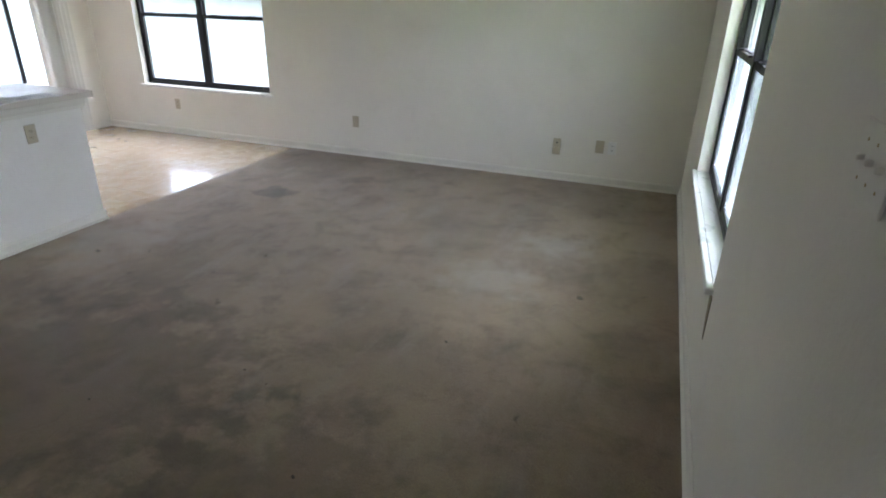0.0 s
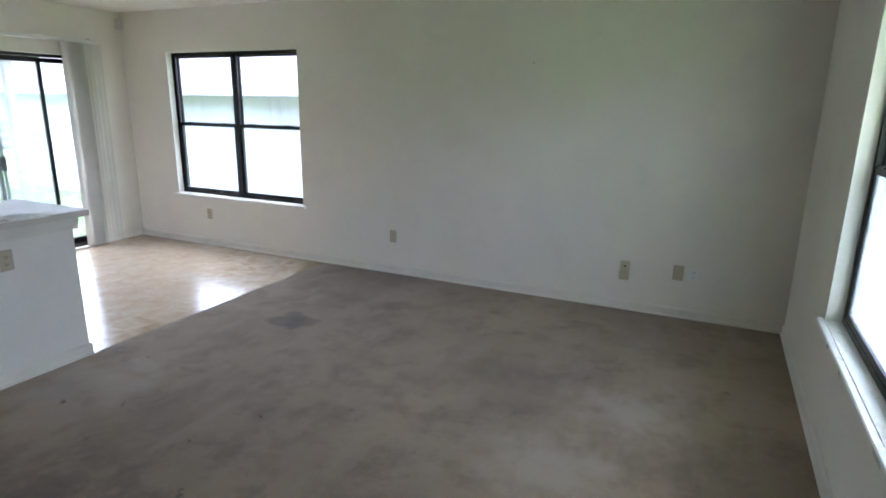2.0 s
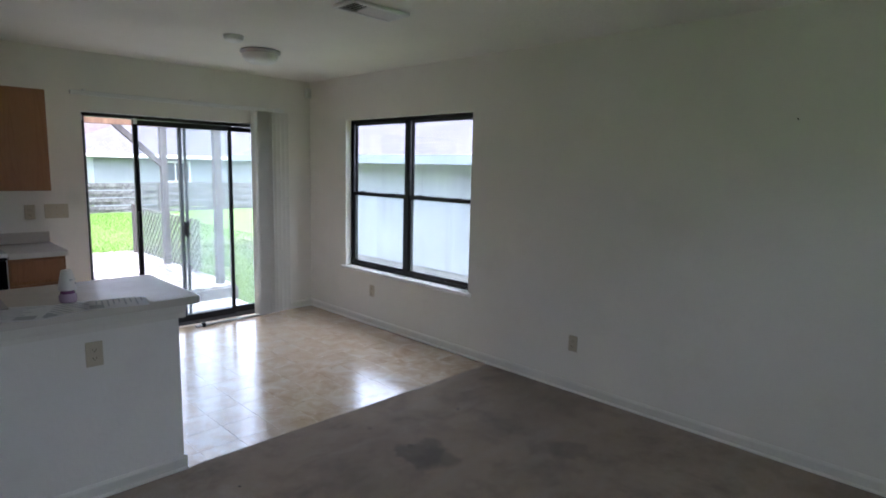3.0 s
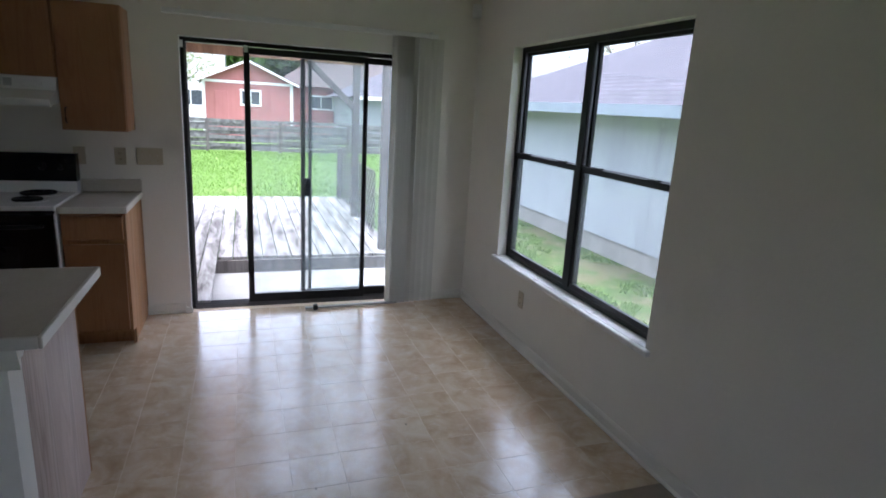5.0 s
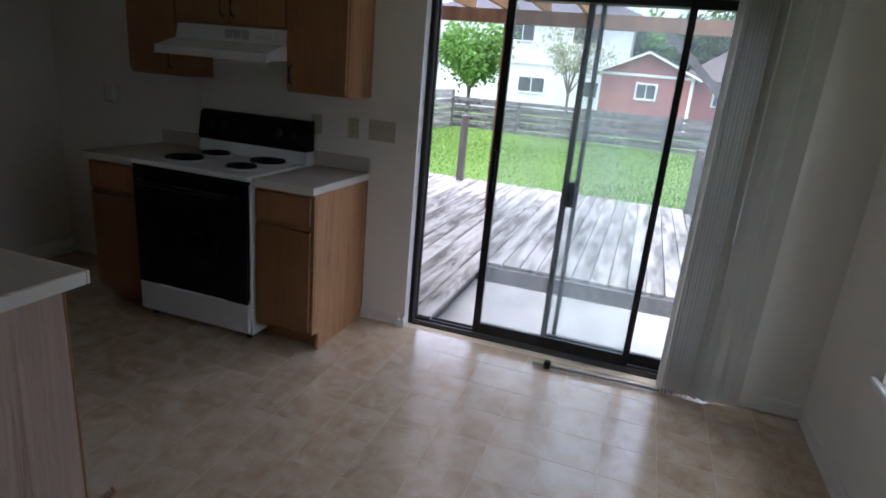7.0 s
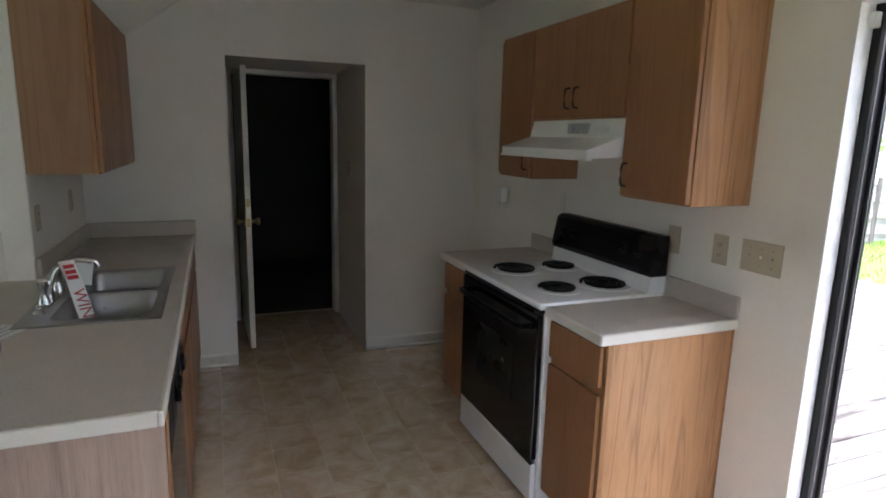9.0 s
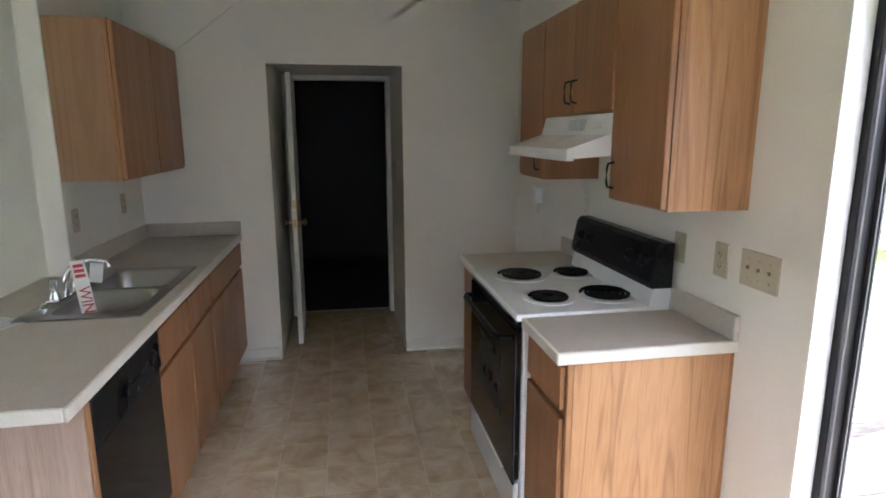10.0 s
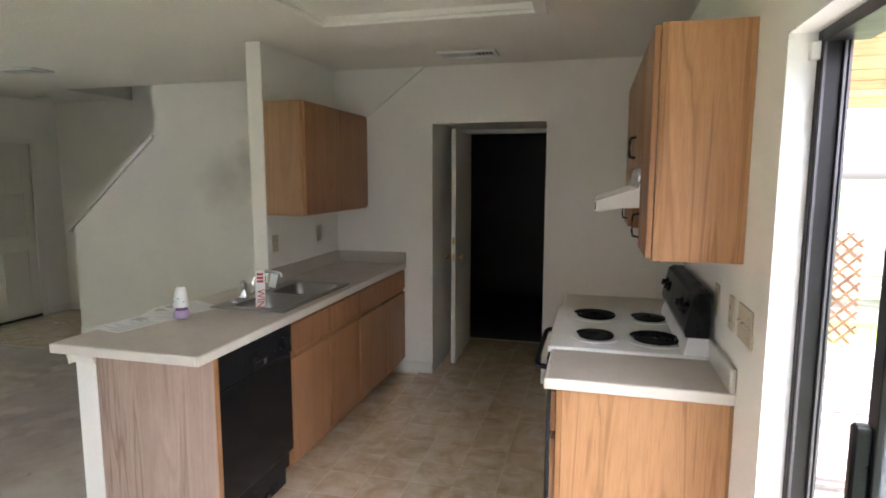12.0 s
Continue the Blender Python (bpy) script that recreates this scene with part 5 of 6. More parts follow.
part("cover", lathe(bmesh.new(), (1.56, 3.34, C - 0.013), [(0.065, 0), (0.062, -0.018), (0.045, -0.028), (0.015, -0.03)], 32), M_WHITEP, sm, "", True)
s2 = thing("smoke_detector", (6.2, -0.55, C), "round off-white smoke detector near the front door", "smoke detector")
part("cover", lathe(bmesh.new(), (6.2, -0.55, C - 0.001), [(0.065, 0), (0.062, -0.025), (0.045, -0.035), (0.015, -0.037)], 32), M_WHITEP, s2, "", True)


def vent(cx, cy, w, h, label, turn=0):
    v = thing("ceiling_vent", (cx, cy, C), label, "ceiling vent", "ceiling registers")
    bm = bmesh.new()
    for d in ((-w / 2, w / 2, -h / 2, -h / 2 + 0.022), (-w / 2, w / 2, h / 2 - 0.022, h / 2), (-w / 2, -w / 2 + 0.022, -h / 2 + 0.022, h / 2 - 0.022), (w / 2 - 0.022, w / 2, -h / 2 + 0.022, h / 2 - 0.022)):
        box(bm, cx + d[0], cx + d[1], cy + d[2], cy + d[3], C - 0.02, C - 0.0005, 0.004)
    part("frame", bm, M_WHITEP, v)
    # Flat dark sheet imitates the shade inside the duct.
    part("backing", boxed(cx - w / 2 + 0.02, cx + w / 2 - 0.02, cy - h / 2 + 0.02, cy + h / 2 - 0.02, C - 0.002, C - 0.0005), M_DARKSLOT, v, "dark sheet in place of the shaded duct")
    n = 14
    for k in range(n):
        p = cx - w / 2 + 0.03 + (w - 0.06) * k / (n - 1)
        bm = boxed(-0.009, 0.009, -h / 2 + 0.022, h / 2 - 0.022, -0.0008, 0.0008)
        r = Matrix.Translation((p, cy, C - 0.011)) @ Matrix.Rotation(radians(38 if k > n * 0.3 else -38), 4, "Y")
        bmesh.ops.transform(bm, matrix=r, verts=bm.verts)
        part("louvre", bm, M_WHITEP, v)
    if turn:
        v.rotation_euler = (0, 0, radians(turn))


vent(2.84, 3.54, 0.40, 0.2, "white ceiling air register over the living room", 90)
vent(1.345, 0.47, 0.40, 0.2, "white ceiling air register over the kitchen")
vent(4.90, 0.72, 0.36, 0.2, "white ceiling air register near the entry")
sn = thing("corner_sensor", (W + 0.05, N - 0.05, 2.25), "small white alarm sensor high in the corner", "alarm sensor")
part("housing", boxed(W + 0.012, W + 0.06, N - 0.075, N - 0.012, 2.27, 2.37, bev=0.01, seg=2), M_WHITEP, sn)
part("lens", boxed(W + 0.058, W + 0.066, N - 0.07, N - 0.025, 2.28, 2.325, bev=0.003), M_FROST, sn)
solo("wall_hook", tube(bmesh.new(), [(4.67, N, 1.86), (4.67, N - 0.015, 1.86), (4.67, N - 0.018, 1.865)], 0.003, 6), M_DARKSLOT, "small dark nail sticking out of the wall", "nail", base=(4.67, N, 1.86))

# small loose things on the floor and walls
solo("loose_trim_piece", tube(bmesh.new(), [(1.78, 2.40, 0.008), (1.795, 2.43, 0.012), (1.825, 2.44, 0.014), (1.845, 2.42, 0.009)], 0.006, 8), M_OAKEDGE, "curled scrap of brown trim on the vinyl floor", "floor debris", base=(1.81, 2.42, 0), smooth=True)
random.seed(4)
for x, y in ((4.3, 0.95), (4.75, 1.35), (4.9, 1.3), (5.3, 0.9), (4.1, 2.4), (3.0, 2.62), (2.3, 3.4), (1.9, 3.9), (5.5, 1.9)):
    r = random.uniform(0.004, 0.009)
    bm = boxed(-r, r, -r * 0.6, r * 0.6, 0, r * 0.6, bev=r * 0.2)
    bmesh.ops.transform(bm, matrix=Matrix.Translation((x, y, 0.007 if x > SEAM else 0.0)) @ Matrix.Rotation(random.uniform(0, 3), 4, "Z"), verts=bm.verts)
    solo("crumb", bm, M_DARKSLOT, "tiny dark crumb of debris on the floor", "floor debris", "crumbs on the floor", base=(x, y, 0))
solo("phone_cord", tube(bmesh.new(), [(W + 0.006, 1.24, 1.335), (W + 0.02, 1.23, 1.31), (W + 0.012, 1.255, 1.28), (W + 0.008, 1.26, 1.25)], 0.003, 6), M_WHITEP, "short white cord hanging above the phone plate", "cord", base=(W, 1.25, 1.25), smooth=True)
cd = solo("hanging_cord", tube(bmesh.new(), [(W + 0.03, 0.59, 1.135), (W + 0.035, 0.595, 1.10), (W + 0.03, 0.60, 1.07)], 0.004, 6), M_WHITEP, "white cord below the plug-in box", "cord", base=(W, 0.595, 1.1), smooth=True)

# ---- outside: patio ----
pad = solo("patio_slab", boxed(-1.38, W - T - 0.04, 2.72, 4.62, -0.5, -0.11), M_CONC, "bare concrete slab outside the sliding door", "slab", kind="structure")
deck = thing("deck", (-3.2, 2.0, -0.1), "weathered grey wooden deck in front of the slab", "deck")
DZ = 0.045
part("rim_board", boxed(-1.385, -1.345, 2.80, 4.70, -0.13, DZ - 0.03), M_POST, deck, "grey rim board")
part("rim_board", boxed(-1.345, -0.10, 2.775, 2.812, -0.13, DZ - 0.03), M_POST, deck)
part("rim_board", boxed(-5.05, -1.385, 4.66, 4.70, -0.3, DZ - 0.03), M_POST, deck)
wd = 0.14
me_long = mesh_of("deck_board", boxed(-1.86, 1.86, -wd / 2 + 0.004, wd / 2 - 0.004, -0.03, 0, bev=0.004), M_DECK, Vector((0, 0, 0)))
me_short = mesh_of("deck_board", boxed(-2.5, 2.5, -wd / 2 + 0.004, wd / 2 - 0.004, -0.03, 0, bev=0.004), M_DECK, Vector((0, 0, 0)))
k = 0
y = 4.63
while y > -1.6:
    if y > 2.86:
        ob = piece("deck_board", me_long, deck, (-3.24, y, DZ + random.uniform(-0.003, 0.003)))
    else:
        ob = piece("deck_board", me_short, deck, (-2.6, y, DZ + random.uniform(-0.003, 0.003)))
    ob.rotation_euler = (0, 0, random.uniform(-0.0015, 0.0015))
    y -= wd

cover = thing("patio_cover", (-1.8, 1.5, 2.1), "brown timber patio roof on posts over the deck", "patio cover")
part("beam", boxed(-3.45, -3.36, -1.6, 4.72, 2.06, 2.2), M_CEDAR, cover)
part("beam", boxed(-1.60, -1.51, 2.9, 4.72, 2.06, 2.2), M_CEDAR, cover)
for x, yp, mt in ((-3.405, 2.35, M_CEDAR), (-1.555, 4.56, M_POST), (-3.405, 4.58, M_POST), (-3.405, -1.2, M_CEDAR)):
    part("post", boxed(x - 0.045, x + 0.045, yp - 0.045, yp + 0.045, DZ + 0.002, 2.06, bev=0.006), mt, cover)
bm = boxed(-0.04, 0.04, -0.036, 0.036, 0, 0.82)
bmesh.ops.transform(bm, matrix=Matrix.Translation((-3.405, 4.55, 1.52)) @ Matrix.Rotation(radians(47), 4, "X"), verts=bm.verts)
part("brace", bm, M_POST, cover)
for k in range(12):
    y = -1.5 + 0.42 * k
    part("rafter", boxed(-3.6, -0.1, y, y + 0.045, 2.2, 2.34), M_RAFTER, cover)
for k in range(24):
    x = -3.62 + 0.147 * k
    part("roof_board", boxed(x, x + 0.088, -1.7, 3.3, 2.341, 2.36), M_RAFTER, cover)
solo("deck_post", boxed(-4.93, -4.84, 1.46, 1.55, -0.4, 0.96, bev=0.006), M_POST, "short grey wooden post at the deck edge", "post", base=(-4.885, 1.505, -0.4))
solo("deck_post", boxed(-4.9, -4.81, 4.56, 4.65, -0.4, 0.86, bev=0.006), M_POST, "short grey wooden post at the lattice end", "post", base=(-4.85, 4.6, -0.4))


def lattice(x0, x1, y0, y1, z0, z1, mat, label):
    """Crossed laths between two posts; runs from (x0, y0) to (x1, y1)."""
    base = Vector(((x0 + x1) / 2, (y0 + y1) / 2, z0))
    lt = thing("lattice_panel", base, label, "lattice", "lattice panels")
    ln = math.hypot(x1 - x0, y1 - y0)
    h = z1 - z0
    ang = math.atan2(y1 - y0, x1 - x0)
    m = Matrix.Translation((x0, y0, z0)) @ Matrix.Rotation(ang, 4, "Z")
    for lay, s in ((0, 1), (1, -1)):
        u = -h
        while u < ln:
            # lath from (u, 0) to (u + h, h), or mirrored, cut to the panel
            a, b = max(0.0, -u), min(h, ln - u)
            if b - a > 0.05:
                bm = bmesh.new()
                p, q = (u + a, a), (u + b, b)
                if s < 0:
                    p, q = (ln - p[0], p[1]), (ln - q[0], q[1])
                dv = Vector((q[0] - p[0], 0, q[1] - p[1])).normalized()
                nv = Vector((-dv.z, 0, dv.x)) * 0.014
                d0 = lay * 0.009
                vs = []
                for d in (d0, d0 + 0.008):
                    for e in (Vector((p[0], d, p[1])) + nv, Vector((p[0], d, p[1])) - nv, Vector((q[0], d, q[1])) - nv, Vector((q[0], d, q[1])) + nv):
                        vs.append(bm.verts.new(e))
                for f in ((0, 1, 2, 3), (7, 6, 5, 4), (0, 4, 5, 1), (1, 5, 6, 2), (2, 6, 7, 3), (3, 7, 4, 0)):
                    bm.faces.new([vs[i] for i in f])
                bmesh.ops.recalc_face_normals(bm, faces=bm.faces)
                bmesh.ops.transform(bm, matrix=m, verts=bm.verts)
                part("lath", bm, mat, lt)
            u += 0.135


lattice(-2.3, -4.85, 4.64, 4.64, 0.06, 0.8, M_POST, "grey diagonal lattice panel along the deck edge")
lattice(-0.2, -1.9, -1.55, -1.55, 0.06, 1.1, M_CEDAR, "brown diagonal lattice panel at the deck end")

# ---- outside: ground, fences, houses, trees ----
GZ = -0.4
bm = bmesh.new()
nx, ny = 90, 70
gx = [-70 + 130 * (i / nx) for i in range(nx + 1)]
gy = [-60 + 120 * (j / ny) for j in range(ny + 1)]
grid = []
for i, x in enumerate(gx):
    col = []
    for j, y in enumerate(gy):
        near = (-6 < x < 9) and (-4 < y < 9)
        z = GZ + (0.0 if near else 0.07 * noise.noise((x * 0.2, y * 0.2, 0)))
        col.append(bm.verts.new((x, y, z)))
    grid.append(col)
for i in range(nx):
    for j in range(ny):
        bm.faces.new((grid[i][j], grid[i + 1][j], grid[i + 1][j + 1], grid[i][j + 1]))
lo = [bm.verts.new((sx * 900, sy * 900, GZ - 1)) for sx, sy in ((-1, -1), (1, -1), (1, 1), (-1, 1))]
cn = [grid[0][0], grid[nx][0], grid[nx][ny], grid[0][ny]]
edges = [[grid[i][0] for i in range(nx + 1)], [grid[nx][j] for j in range(ny + 1)], [grid[i][ny] for i in range(nx, -1, -1)], [grid[0][j] for j in range(ny, -1, -1)]]
for k in range(4):
    bm.faces.new([lo[k], lo[(k + 1) % 4]] + edges[k][::-1])
bmesh.ops.recalc_face_normals(bm, faces=bm.faces)
solo("ground", bm, M_GRASS, "bright green lawn with bare patches", "lawn", kind="structure")


def blades(name, count, x0, x1, y0, y1, tall, label, keep=None, mat=None):
    """Loose grass blades on the ground as one object."""
    rs = np.random.RandomState(7 + count)
    vs, fs = [], []
    for _ in range(count):
        x, y = rs.uniform(x0, x1), rs.uniform(y0, y1)
        if keep and not keep(x, y):
            continue
        h = tall * rs.uniform(0.5, 1.4)
        a = rs.uniform(0, 6.28)
        w = 0.006 + h * 0.05
        dx, dy = math.cos(a) * w, math.sin(a) * w
        lx, ly = rs.uniform(-0.9, 0.9) * h, rs.uniform(-0.9, 0.9) * h
        i = len(vs)
        vs += [(x - dx, y - dy, GZ - 0.01), (x + dx, y + dy, GZ - 0.01), (x + lx, y + ly, GZ + h)]
        fs.append((i, i + 1, i + 2))
    me = bpy.data.meshes.new(name)
    me.from_pydata(vs, [], fs)
    me.materials.append(mat or M_BLADE)
    return tagged(new(name, me), label, "grass", kind="stuff")


blades("lawn_grass", 45000, -17.8, -5.1, -4.5, 9, 0.07, "bright green lawn grass behind the deck")
blades("side_yard_grass", 80000, -8, 8, 5.15, 8.0, 0.06, "patchy green grass between the houses", lambda x, y: noise.noise((x * 0.9, y * 1.3, 3)) + 0.35 * noise.noise((x * 4, y * 4, 1)) > -0.16 + 0.2 * (y - 6.2), M_BLADE2)
blades("front_yard_grass", 14000, 7.2, 14, -3, 12, 0.06, "green front lawn", None, M_BLADE2)


def woven_fence(p, q, z0, z1, sections, label, mat):
    """Basket-weave fence from p to q: thin boards that bow in and out between posts."""
    fn = thing("woven_fence", ((p[0] + q[0]) / 2, (p[1] + q[1]) / 2, z0), label, "fence", "yard fences")
    v = Vector((q[0] - p[0], q[1] - p[1], 0))
    ln = v.length / sections
    ang = math.atan2(v.y, v.x)
    n = 8
    h = (z1 - z0) / n
    data = []
    for s in (1, -1):
        bm = bmesh.new()
        rows = []
        for k in range(9):
            u = ln * k / 8
            off = s * 0.055 * math.sin(math.pi * k / 8 * 2)
            sag = 0.012 * math.sin(math.pi * k / 8) * s
            rows.append([bm.verts.new((u, off + d, zz + sag)) for d, zz in ((-0.009, 0.0), (0.009, 0.0), (0.009, h * 0.93), (-0.009, h * 0.93))])
        for a, b in zip(rows, rows[1:]):
            for i in range(4):
                bm.faces.new((a[i], a[(i + 1) % 4], b[(i + 1) % 4], b[i]))
        bm.faces.new(rows[0])
        bm.faces.new(rows[-1])
        bmesh.ops.recalc_face_normals(bm, faces=bm.faces)
        data.append(mesh_of("board", bm, mat, Vector((0, 0, 0))))
    post = mesh_of("post", boxed(-0.05, 0.05, -0.05, 0.05, 0, z1 - z0 + 0.08, bev=0.008), M_POST, Vector((0, 0, 0)))
    d = v.normalized()
    for s in range(sections):
        o = Vector((p[0], p[1], 0)) + d * ln * s
        piece("post", post, fn, (o.x, o.y, z0 - 0.05)).rotation_euler = (0, 0, ang)
        for k in range(n):
            b = piece("board", data[(k + s) % 2], fn, (o.x, o.y, z0 + 0.04 + h * k))
            b.rotation_euler = (random.uniform(-0.03, 0.03), random.uniform(-0.006, 0.006), ang)
    return fn


woven_fence((-18, -3.1), (-18, 17.06), GZ, 0.72, 8, "weathered grey basket-weave fence at the back of the yard", M_FENCE)
woven_fence((-18, -3.1), (-1.2, -4.6), GZ, 0.95, 7, "weathered grey basket-weave fence along the yard side, painted sunlit-pale", M_FENCE_X)


def far_window(parent, x, y0, y1, z0, z1, d=1):
    fr = bmesh.new()
    t = 0.09
    for a in ((y0 - t, y1 + t, z0 - t, z0), (y0 - t, y1 + t, z1, z1 + t), (y0 - t, y0, z0, z1), (y1, y1 + t, z0, z1), ((y0 + y1) / 2 - 0.025, (y0 + y1) / 2 + 0.025, z0, z1)):
        box(fr, x, x + d * 0.05, *a)
    w = part("window", fr, M_REDTRIM, parent, "white framed window")
    part("pane", boxed(x - 0.02, x + d * 0.02, y0, y1, z0, z1), M_FARGLASS, w)


# red shed with a gable
sh = thing("garden_shed", (-27.5, 4.25, GZ), "red shed with white trim and a low gable roof", "shed")
y0, y1, ze, za = 1.35, 5.55, 2.25, 3.2
bm = bmesh.new()
prism(bm, [(y0, GZ), (y1, GZ), (y1, ze), ((y0 + y1) / 2, za), (y0, ze)], "x", -29.2, -26)
part("wall", bm, M_RED, sh)
for s, ya in ((1, y0), (-1, y1)):
    ym = (y0 + y1) / 2
    bm = bmesh.new()
    prism(bm, [(ya - s * 0.25, ze - 0.12 + 0.01), (ya - s * 0.25, ze - 0.02), (ym, za + 0.1), (ym, za + 0.005)], "x", -29.4, -25.75)
    part("roof", bm, M_ROOFB, sh)
    bm = bmesh.new()
    prism(bm, [(ya - s * 0.28, ze - 0.15), (ya - s * 0.28, ze - 0.05), (ym, za + 0.07), (ym, za - 0.03)], "x", -25.74, -25.69)
    part("fascia", bm, M_REDTRIM, sh, "white fascia board")
part("trim_band", boxed(-25.995, -25.95, y0, y1, ze - 0.1, ze + 0.02), M_REDTRIM, sh)
for ya in (y0, y1 - 0.14):
    part("corner_board", boxed(-25.995, -25.955, ya, ya + 0.14, GZ, ze - 0.1), M_REDTRIM, sh)
far_window(sh, -25.99, 3.15, 3.95, 1.2, 1.8)
part("door", boxed(-25.994, -25.965, 1.9, 2.5, GZ + 0.1, 1.75, bev=0.01), M_RED, sh, "red plank shed door")

hs = thing("brown_roof_house", (-34, 10, GZ), "red-brown single-storey house with a brown hip roof", "house")
part("wall", boxed(-40, -31, 5.4, 15, GZ, 2.35), M_RED, hs)
bm = bmesh.new()
vs = [bm.verts.new(c) for c in ((-40.6, 4.8, 2.3), (-30.4, 4.8, 2.3), (-30.4, 15.6, 2.3), (-40.6, 15.6, 2.3), (-35.5, 8.8, 5.0), (-35.5, 11.6, 5.0))]
for f in ((0, 1, 4), (1, 2, 5, 4), (2, 3, 5), (3, 0, 4, 5), (3, 2, 1, 0)):
    bm.faces.new([vs[i] for i in f])
part("roof", bm, M_ROOFB, hs)
far_window(hs, -30.99, 6.9, 8.2, 1.1, 1.75)

wh = thing("white_house", (-38, -3, GZ), "pale two-storey house behind the fence", "house")
part("wall", boxed(-44, -34, -9.6, 2.2, GZ, 5.6), M_WHITEH, wh)
bm = bmesh.new()
vs = [bm.verts.new(c) for c in ((-44.5, -10.1, 5.55), (-33.5, -10.1, 5.55), (-33.5, 2.7, 5.55), (-44.5, 2.7, 5.55), (-39, -6, 7.6), (-39, -1.4, 7.6))]
for f in ((0, 1, 4), (1, 2, 5, 4), (2, 3, 5), (3, 0, 4, 5), (3, 2, 1, 0)):
    bm.faces.new([vs[i] for i in f])
part("roof", bm, M_ROOFG, wh)
for ya, yb, z0, z1 in ((-4.2, -2.6, 0.9, 1.75), (-0.4, 0.9, 0.9, 1.75), (-5.0, -3.6, 3.9, 5.0), (-1.2, 0.2, 3.9, 5.0)):
    far_window(wh, -33.99, ya, yb, z0, z1)
part("belt_board", boxed(-33.99, -33.93, -9.6, 2.2, 2.55, 2.7), M_REDTRIM, wh)
far = thing("far_house", (-48, -22, GZ), "distant house with a pale red roof", "house")
part("wall", boxed(-52, -42, -28, -12, GZ, 2.3), M_WHITEH, far)
bm = bmesh.new()
prism(bm, [(-52.6, 2.2), (-41.4, 2.2), (-47, 4.4)], "y", -28.5, -11.5)
part("roof", bm, M_ROOFB, far)
gh = thing("grey_roof_house", (-27, 14, GZ), "pale single-storey house with a grey hip roof behind the fence", "house")
part("wall", boxed(-32, -22, 8.3, 20, GZ, 1.85), M_NBR, gh)
bm = bmesh.new()
vs = [bm.verts.new(c) for c in ((-32.5, 7.8, 1.83), (-21.5, 7.8, 1.83), (-21.5, 20.5, 1.83), (-32.5, 20.5, 1.83), (-27, 12.4, 4.1), (-27, 16, 4.1))]
for f in ((0, 1, 4), (1, 2, 5, 4), (2, 3, 5), (3, 0, 4, 5), (3, 2, 1, 0)):
    bm.faces.new([vs[i] for i in f])
part("roof", bm, M_ROOFG, gh)
part("fascia", boxed(-21.5, -21.46, 7.8, 20.5, 1.7, 1.86), M_REDTRIM, gh, "white fascia board")
far_window(gh, -21.99, 11.0, 12.2, 0.7, 1.5)

# the neighbour's house along the side yard
nb = thing("neighbour_house", (0, 12, GZ), "pale neighbouring house with grooved siding and a grey shingle roof", "house")
part("wall", boxed(-7.2, 9.0, 8.1, 16, GZ + 0.28, 1.72), M_NBR, nb)
part("foundation", boxed(-7.18, 8.98, 8.12, 15.9, GZ - 0.1, GZ + 0.28), M_CONC, nb)
part("garage_wall", boxed(9.0, 13.0, 8.6, 15.6, GZ, 2.6), M_LAV, nb, "lavender siding")
bm = bmesh.new()
vs = [bm.verts.new(c) for c in ((-7.7, 7.62, 1.74), (9.5, 7.62, 1.74), (9.5, 16.5, 1.74), (-7.7, 16.5, 1.74), (-3.6, 12.0, 3.75), (9.5, 12.0, 3.75), (-7.7, 7.62, 1.71), (9.5, 7.62, 1.71))]
for f in ((0, 1, 5, 4), (1, 2, 5), (2, 3, 4, 5), (3, 0, 4)):
    bm.faces.new([vs[i] for i in f])
part("roof", bm, M_ROOFG, nb)
part("soffit", boxed(-7.68, 9.48, 7.64, 8.1, 1.66, 1.69), M_REDTRIM, nb)
part("fascia", boxed(-7.7, 9.5, 7.60, 7.635, 1.62, 1.76), M_FASCIA, nb, "blue-grey fascia board")
part("vent_pipe", tube(bmesh.new(), [(-2.2, 9.6, 2.5), (-2.2, 9.6, 2.95)], 0.04, 10), M_REDTRIM, nb)
part("frieze_board", boxed(-7.2, 9.0, 8.06, 8.095, 1.5, 1.655), M_NBR, nb)

# front walk and street
solo("front_walk", boxed(7.7, 8.7, -6, 7.4, GZ - 0.1, GZ + 0.03), M_CONC, "pale concrete front walk", "walk", kind="structure")
solo("driveway", boxed(9.2, 22, 5.0, 7.9, GZ - 0.1, GZ + 0.025), M_CONC, "pale concrete driveway", "driveway", kind="structure")
solo("street", boxed(22, 30, -60, 60, GZ - 0.2, GZ + 0.02), M_ROAD, "grey asphalt street", "road", kind="structure")


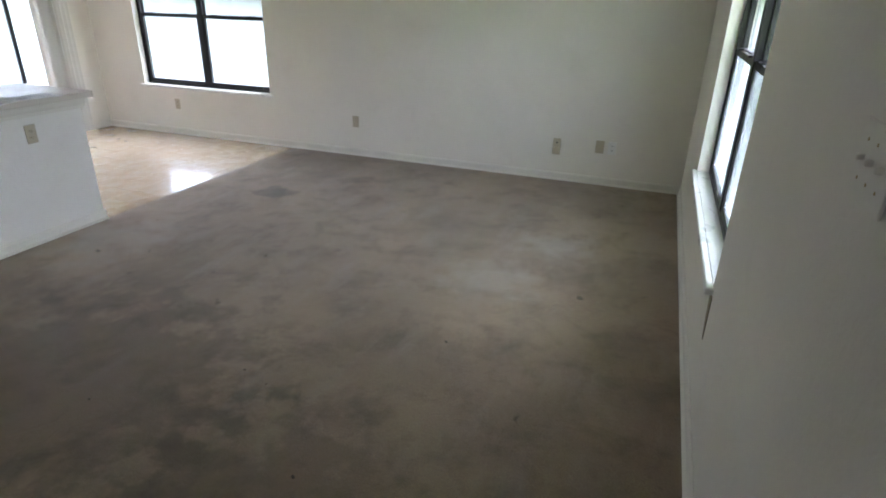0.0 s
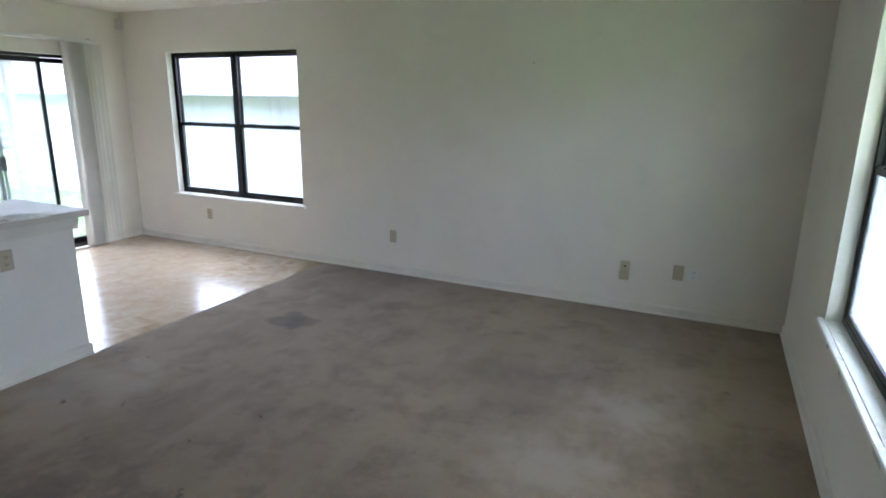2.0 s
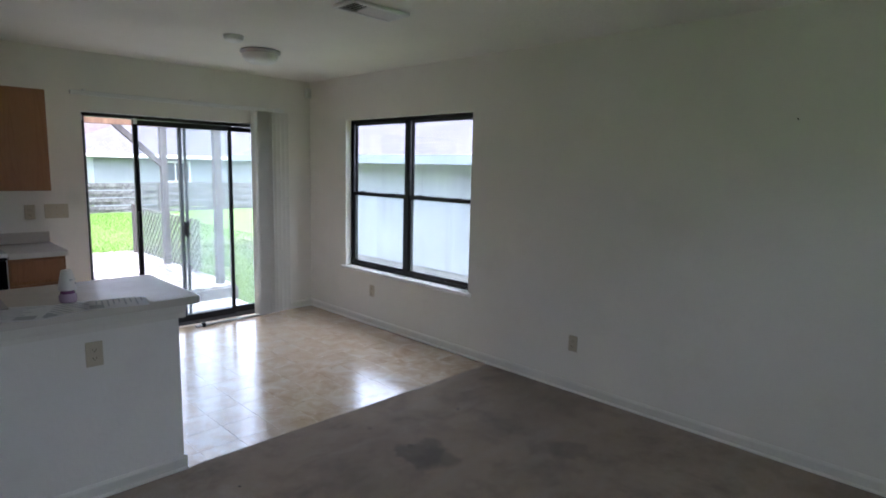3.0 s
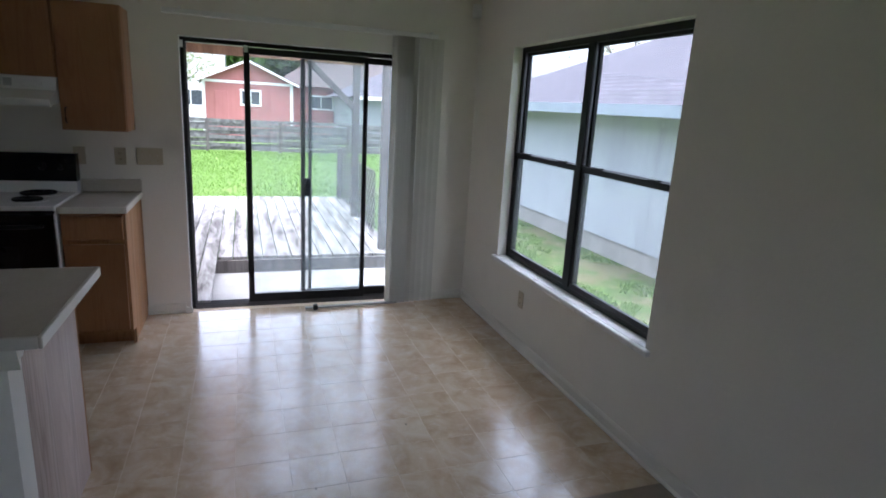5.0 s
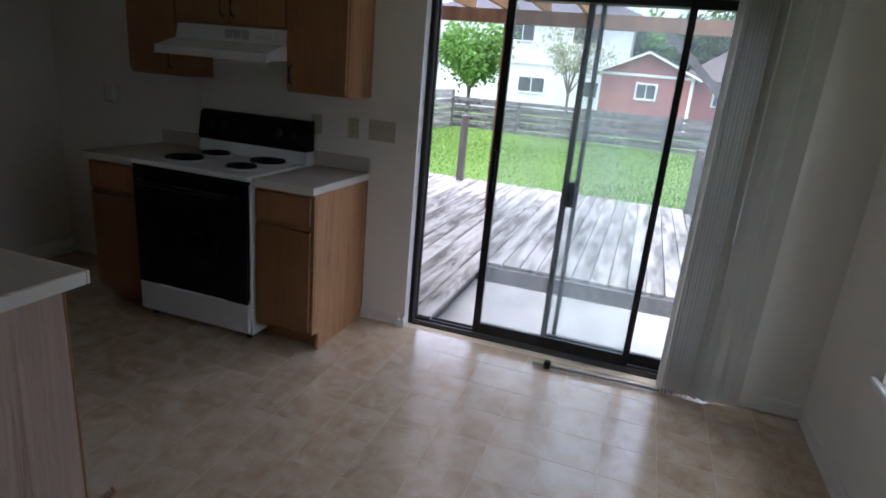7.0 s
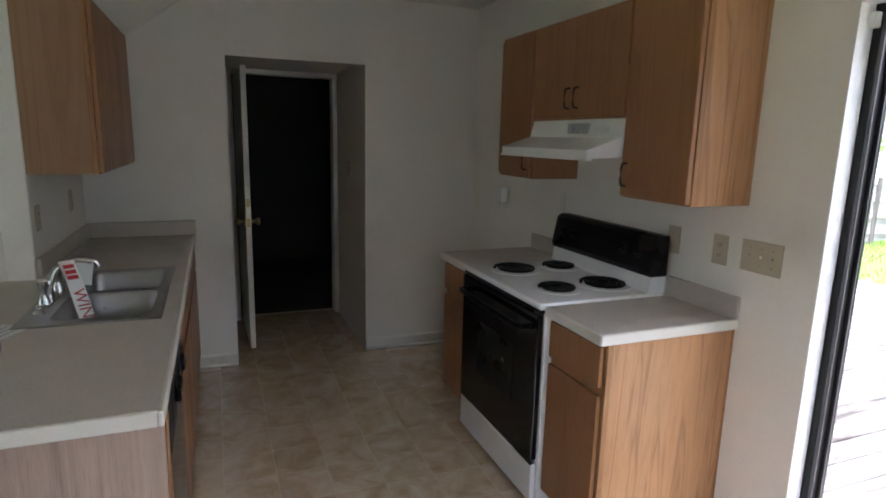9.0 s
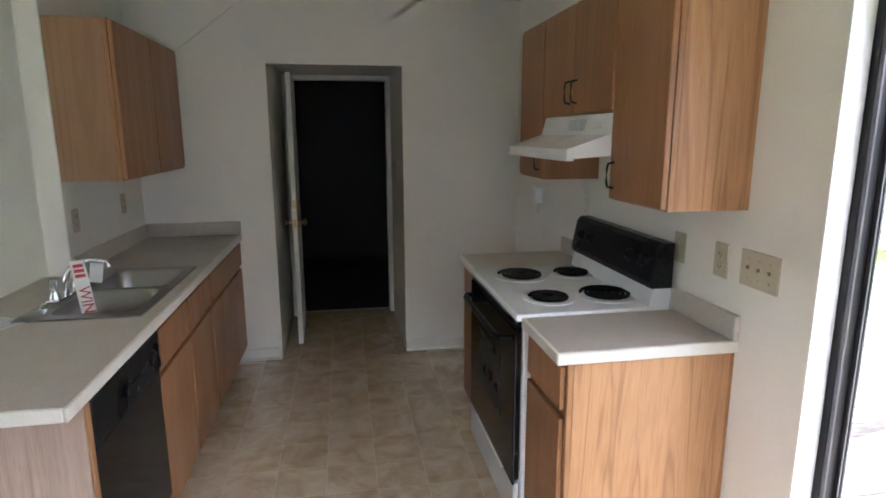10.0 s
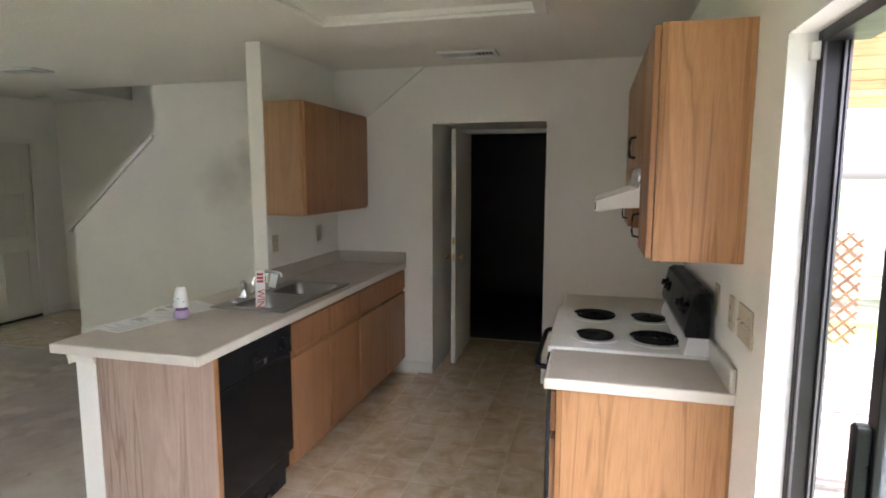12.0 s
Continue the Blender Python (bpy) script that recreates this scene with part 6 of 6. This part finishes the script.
def tree(name, label, base, height, spread, mat, leaves, size, seed, trunk=0.12, bare=False):
    """A tapered trunk that forks into limbs, with many small leaves round the twigs."""
    rs = np.random.RandomState(seed)
    t = thing(name, base, label, "tree", "yard trees")
    bm = bmesh.new()
    b = Vector(base)
    fork = b + Vector((0, 0, height * 0.32))
    tube(bm, [b + Vector((0, 0, -0.1)), b + Vector((0.03, 0.02, height * 0.15)), fork], trunk, 8, [trunk * 1.3, trunk, trunk * 0.85])
    tips = []
    for k in range(9):
        a = 2 * math.pi * k / 9 + rs.uniform(-0.3, 0.3)
        rr, hh = spread * rs.uniform(0.35, 0.95), height * rs.uniform(0.5, 0.97)
        end = b + Vector((rr * math.cos(a), rr * math.sin(a), hh))
        mid = fork.lerp(end, 0.5) + Vector((0, 0, height * 0.06))
        tube(bm, [fork, mid, end], 0.03, 6, [trunk * 0.55, trunk * 0.3, trunk * 0.08])
        tips += [end, mid.lerp(end, 0.5), mid]
        for _ in range(3):
            e2 = mid.lerp(end, rs.uniform(0.2, 0.9)) + Vector((rs.uniform(-1, 1), rs.uniform(-1, 1), rs.uniform(-0.2, 0.8))) * spread * 0.35
            tube(bm, [mid, mid.lerp(e2, 0.5), e2], 0.02, 5, [trunk * 0.22, trunk * 0.12, trunk * 0.04])
            tips.append(e2)
    part("trunk", bm, M_BARK, t, "brown trunk and limbs", True)
    vs, fs = [], []
    for _ in range(leaves):
        c = tips[rs.randint(len(tips))] + Vector(rs.normal(0, 1, 3)) * spread * (0.2 if not bare else 0.14)
        n = Vector(rs.normal(0, 1, 3)).normalized()
        u = n.orthogonal().normalized() * size * rs.uniform(0.6, 1.4)
        v = n.cross(u).normalized() * size * 0.6
        i = len(vs)
        vs += [tuple(c - u - b), tuple(c + v - b), tuple(c + u - b), tuple(c - v - b)]
        fs.append((i, i + 1, i + 2, i + 3))
    me = bpy.data.meshes.new("crown")
    me.from_pydata(vs, [], fs)
    me.materials.append(mat)
    ob = new("crown", me)
    ob.parent = t
    return t


tree("tree", "small bright green leafy tree behind the fence", (-23.5, -4.2, GZ), 4.1, 1.7, M_LEAF, 5200, 0.11, 3)
tree("tree", "thin pale spring tree behind the fence", (-24, 0.3, GZ), 4.6, 1.5, M_LEAFP, 1500, 0.07, 5, 0.08, True)
tree("tree", "dark dense tree behind the red shed", (-36.5, 7.0, GZ), 6.2, 2.6, M_LEAFD, 6000, 0.2, 8, 0.2)
tree("tree", "large green tree behind the pale house", (-40, 3.6, GZ), 6.4, 3.0, M_LEAF, 6000, 0.2, 11, 0.2)
tree("tree", "broad dark tree beyond the back fence", (-40, 13, GZ), 6.4, 3.5, M_LEAFD, 5000, 0.22, 14, 0.2)
tree("tree", "leafy green tree at the yard side", (-11, -7.5, GZ), 5.0, 2.4, M_LEAF, 6500, 0.13, 17, 0.14)
tree("tree", "bare pale tree beyond the neighbouring roof", (-14, 17, GZ), 7.5, 2.5, M_LEAFP, 500, 0.06, 19, 0.1, True)
tree("tree", "broad green street tree in the front yard", (13.5, 11.5, GZ), 6.0, 3.0, M_LEAF, 6000, 0.16, 23, 0.18)

# ---- vinyl tiles, one by one ----
TP = 0.2286
me_tile = mesh_of("tile", boxed(-TP / 2 + 0.0009, TP / 2 - 0.0009, -TP / 2 + 0.0009, TP / 2 - 0.0009, -0.0015, 0.0, bev=0.0004), M_VINYL, Vector((0, 0, 0)))
i = 0
x = 1.835 - 8 * TP + TP / 2
while x - TP / 2 < SEAM - 0.02:
    y = 3.763 - 21 * TP + TP / 2
    while y - TP / 2 < N:
        x0, x1, ya, yb = max(x - TP / 2, W), min(x + TP / 2, SEAM - 0.001), max(y - TP / 2, HE - 0.118), min(y + TP / 2, N)
        hall = ya < S
        under = (x1 < 0.5 and 1.0 < ya and yb < 2.44) or (x0 > 2.08 and yb < 2.49) or (hall and (x1 < 0.75 or x0 > 1.75))
        if not under and x1 - x0 > 0.01 and yb - ya > 0.01:
            if x1 - x0 > TP - 0.002 and yb - ya > TP - 0.002:
                piece("tile", me_tile, vin, (x, y, 0.0))
            else:
                part("tile", boxed(x0 + 0.0009, x1 - 0.0009, ya + 0.0009, yb - 0.0009, -0.0015, 0.0), M_VINYL, vin)
        y += TP
    x += TP
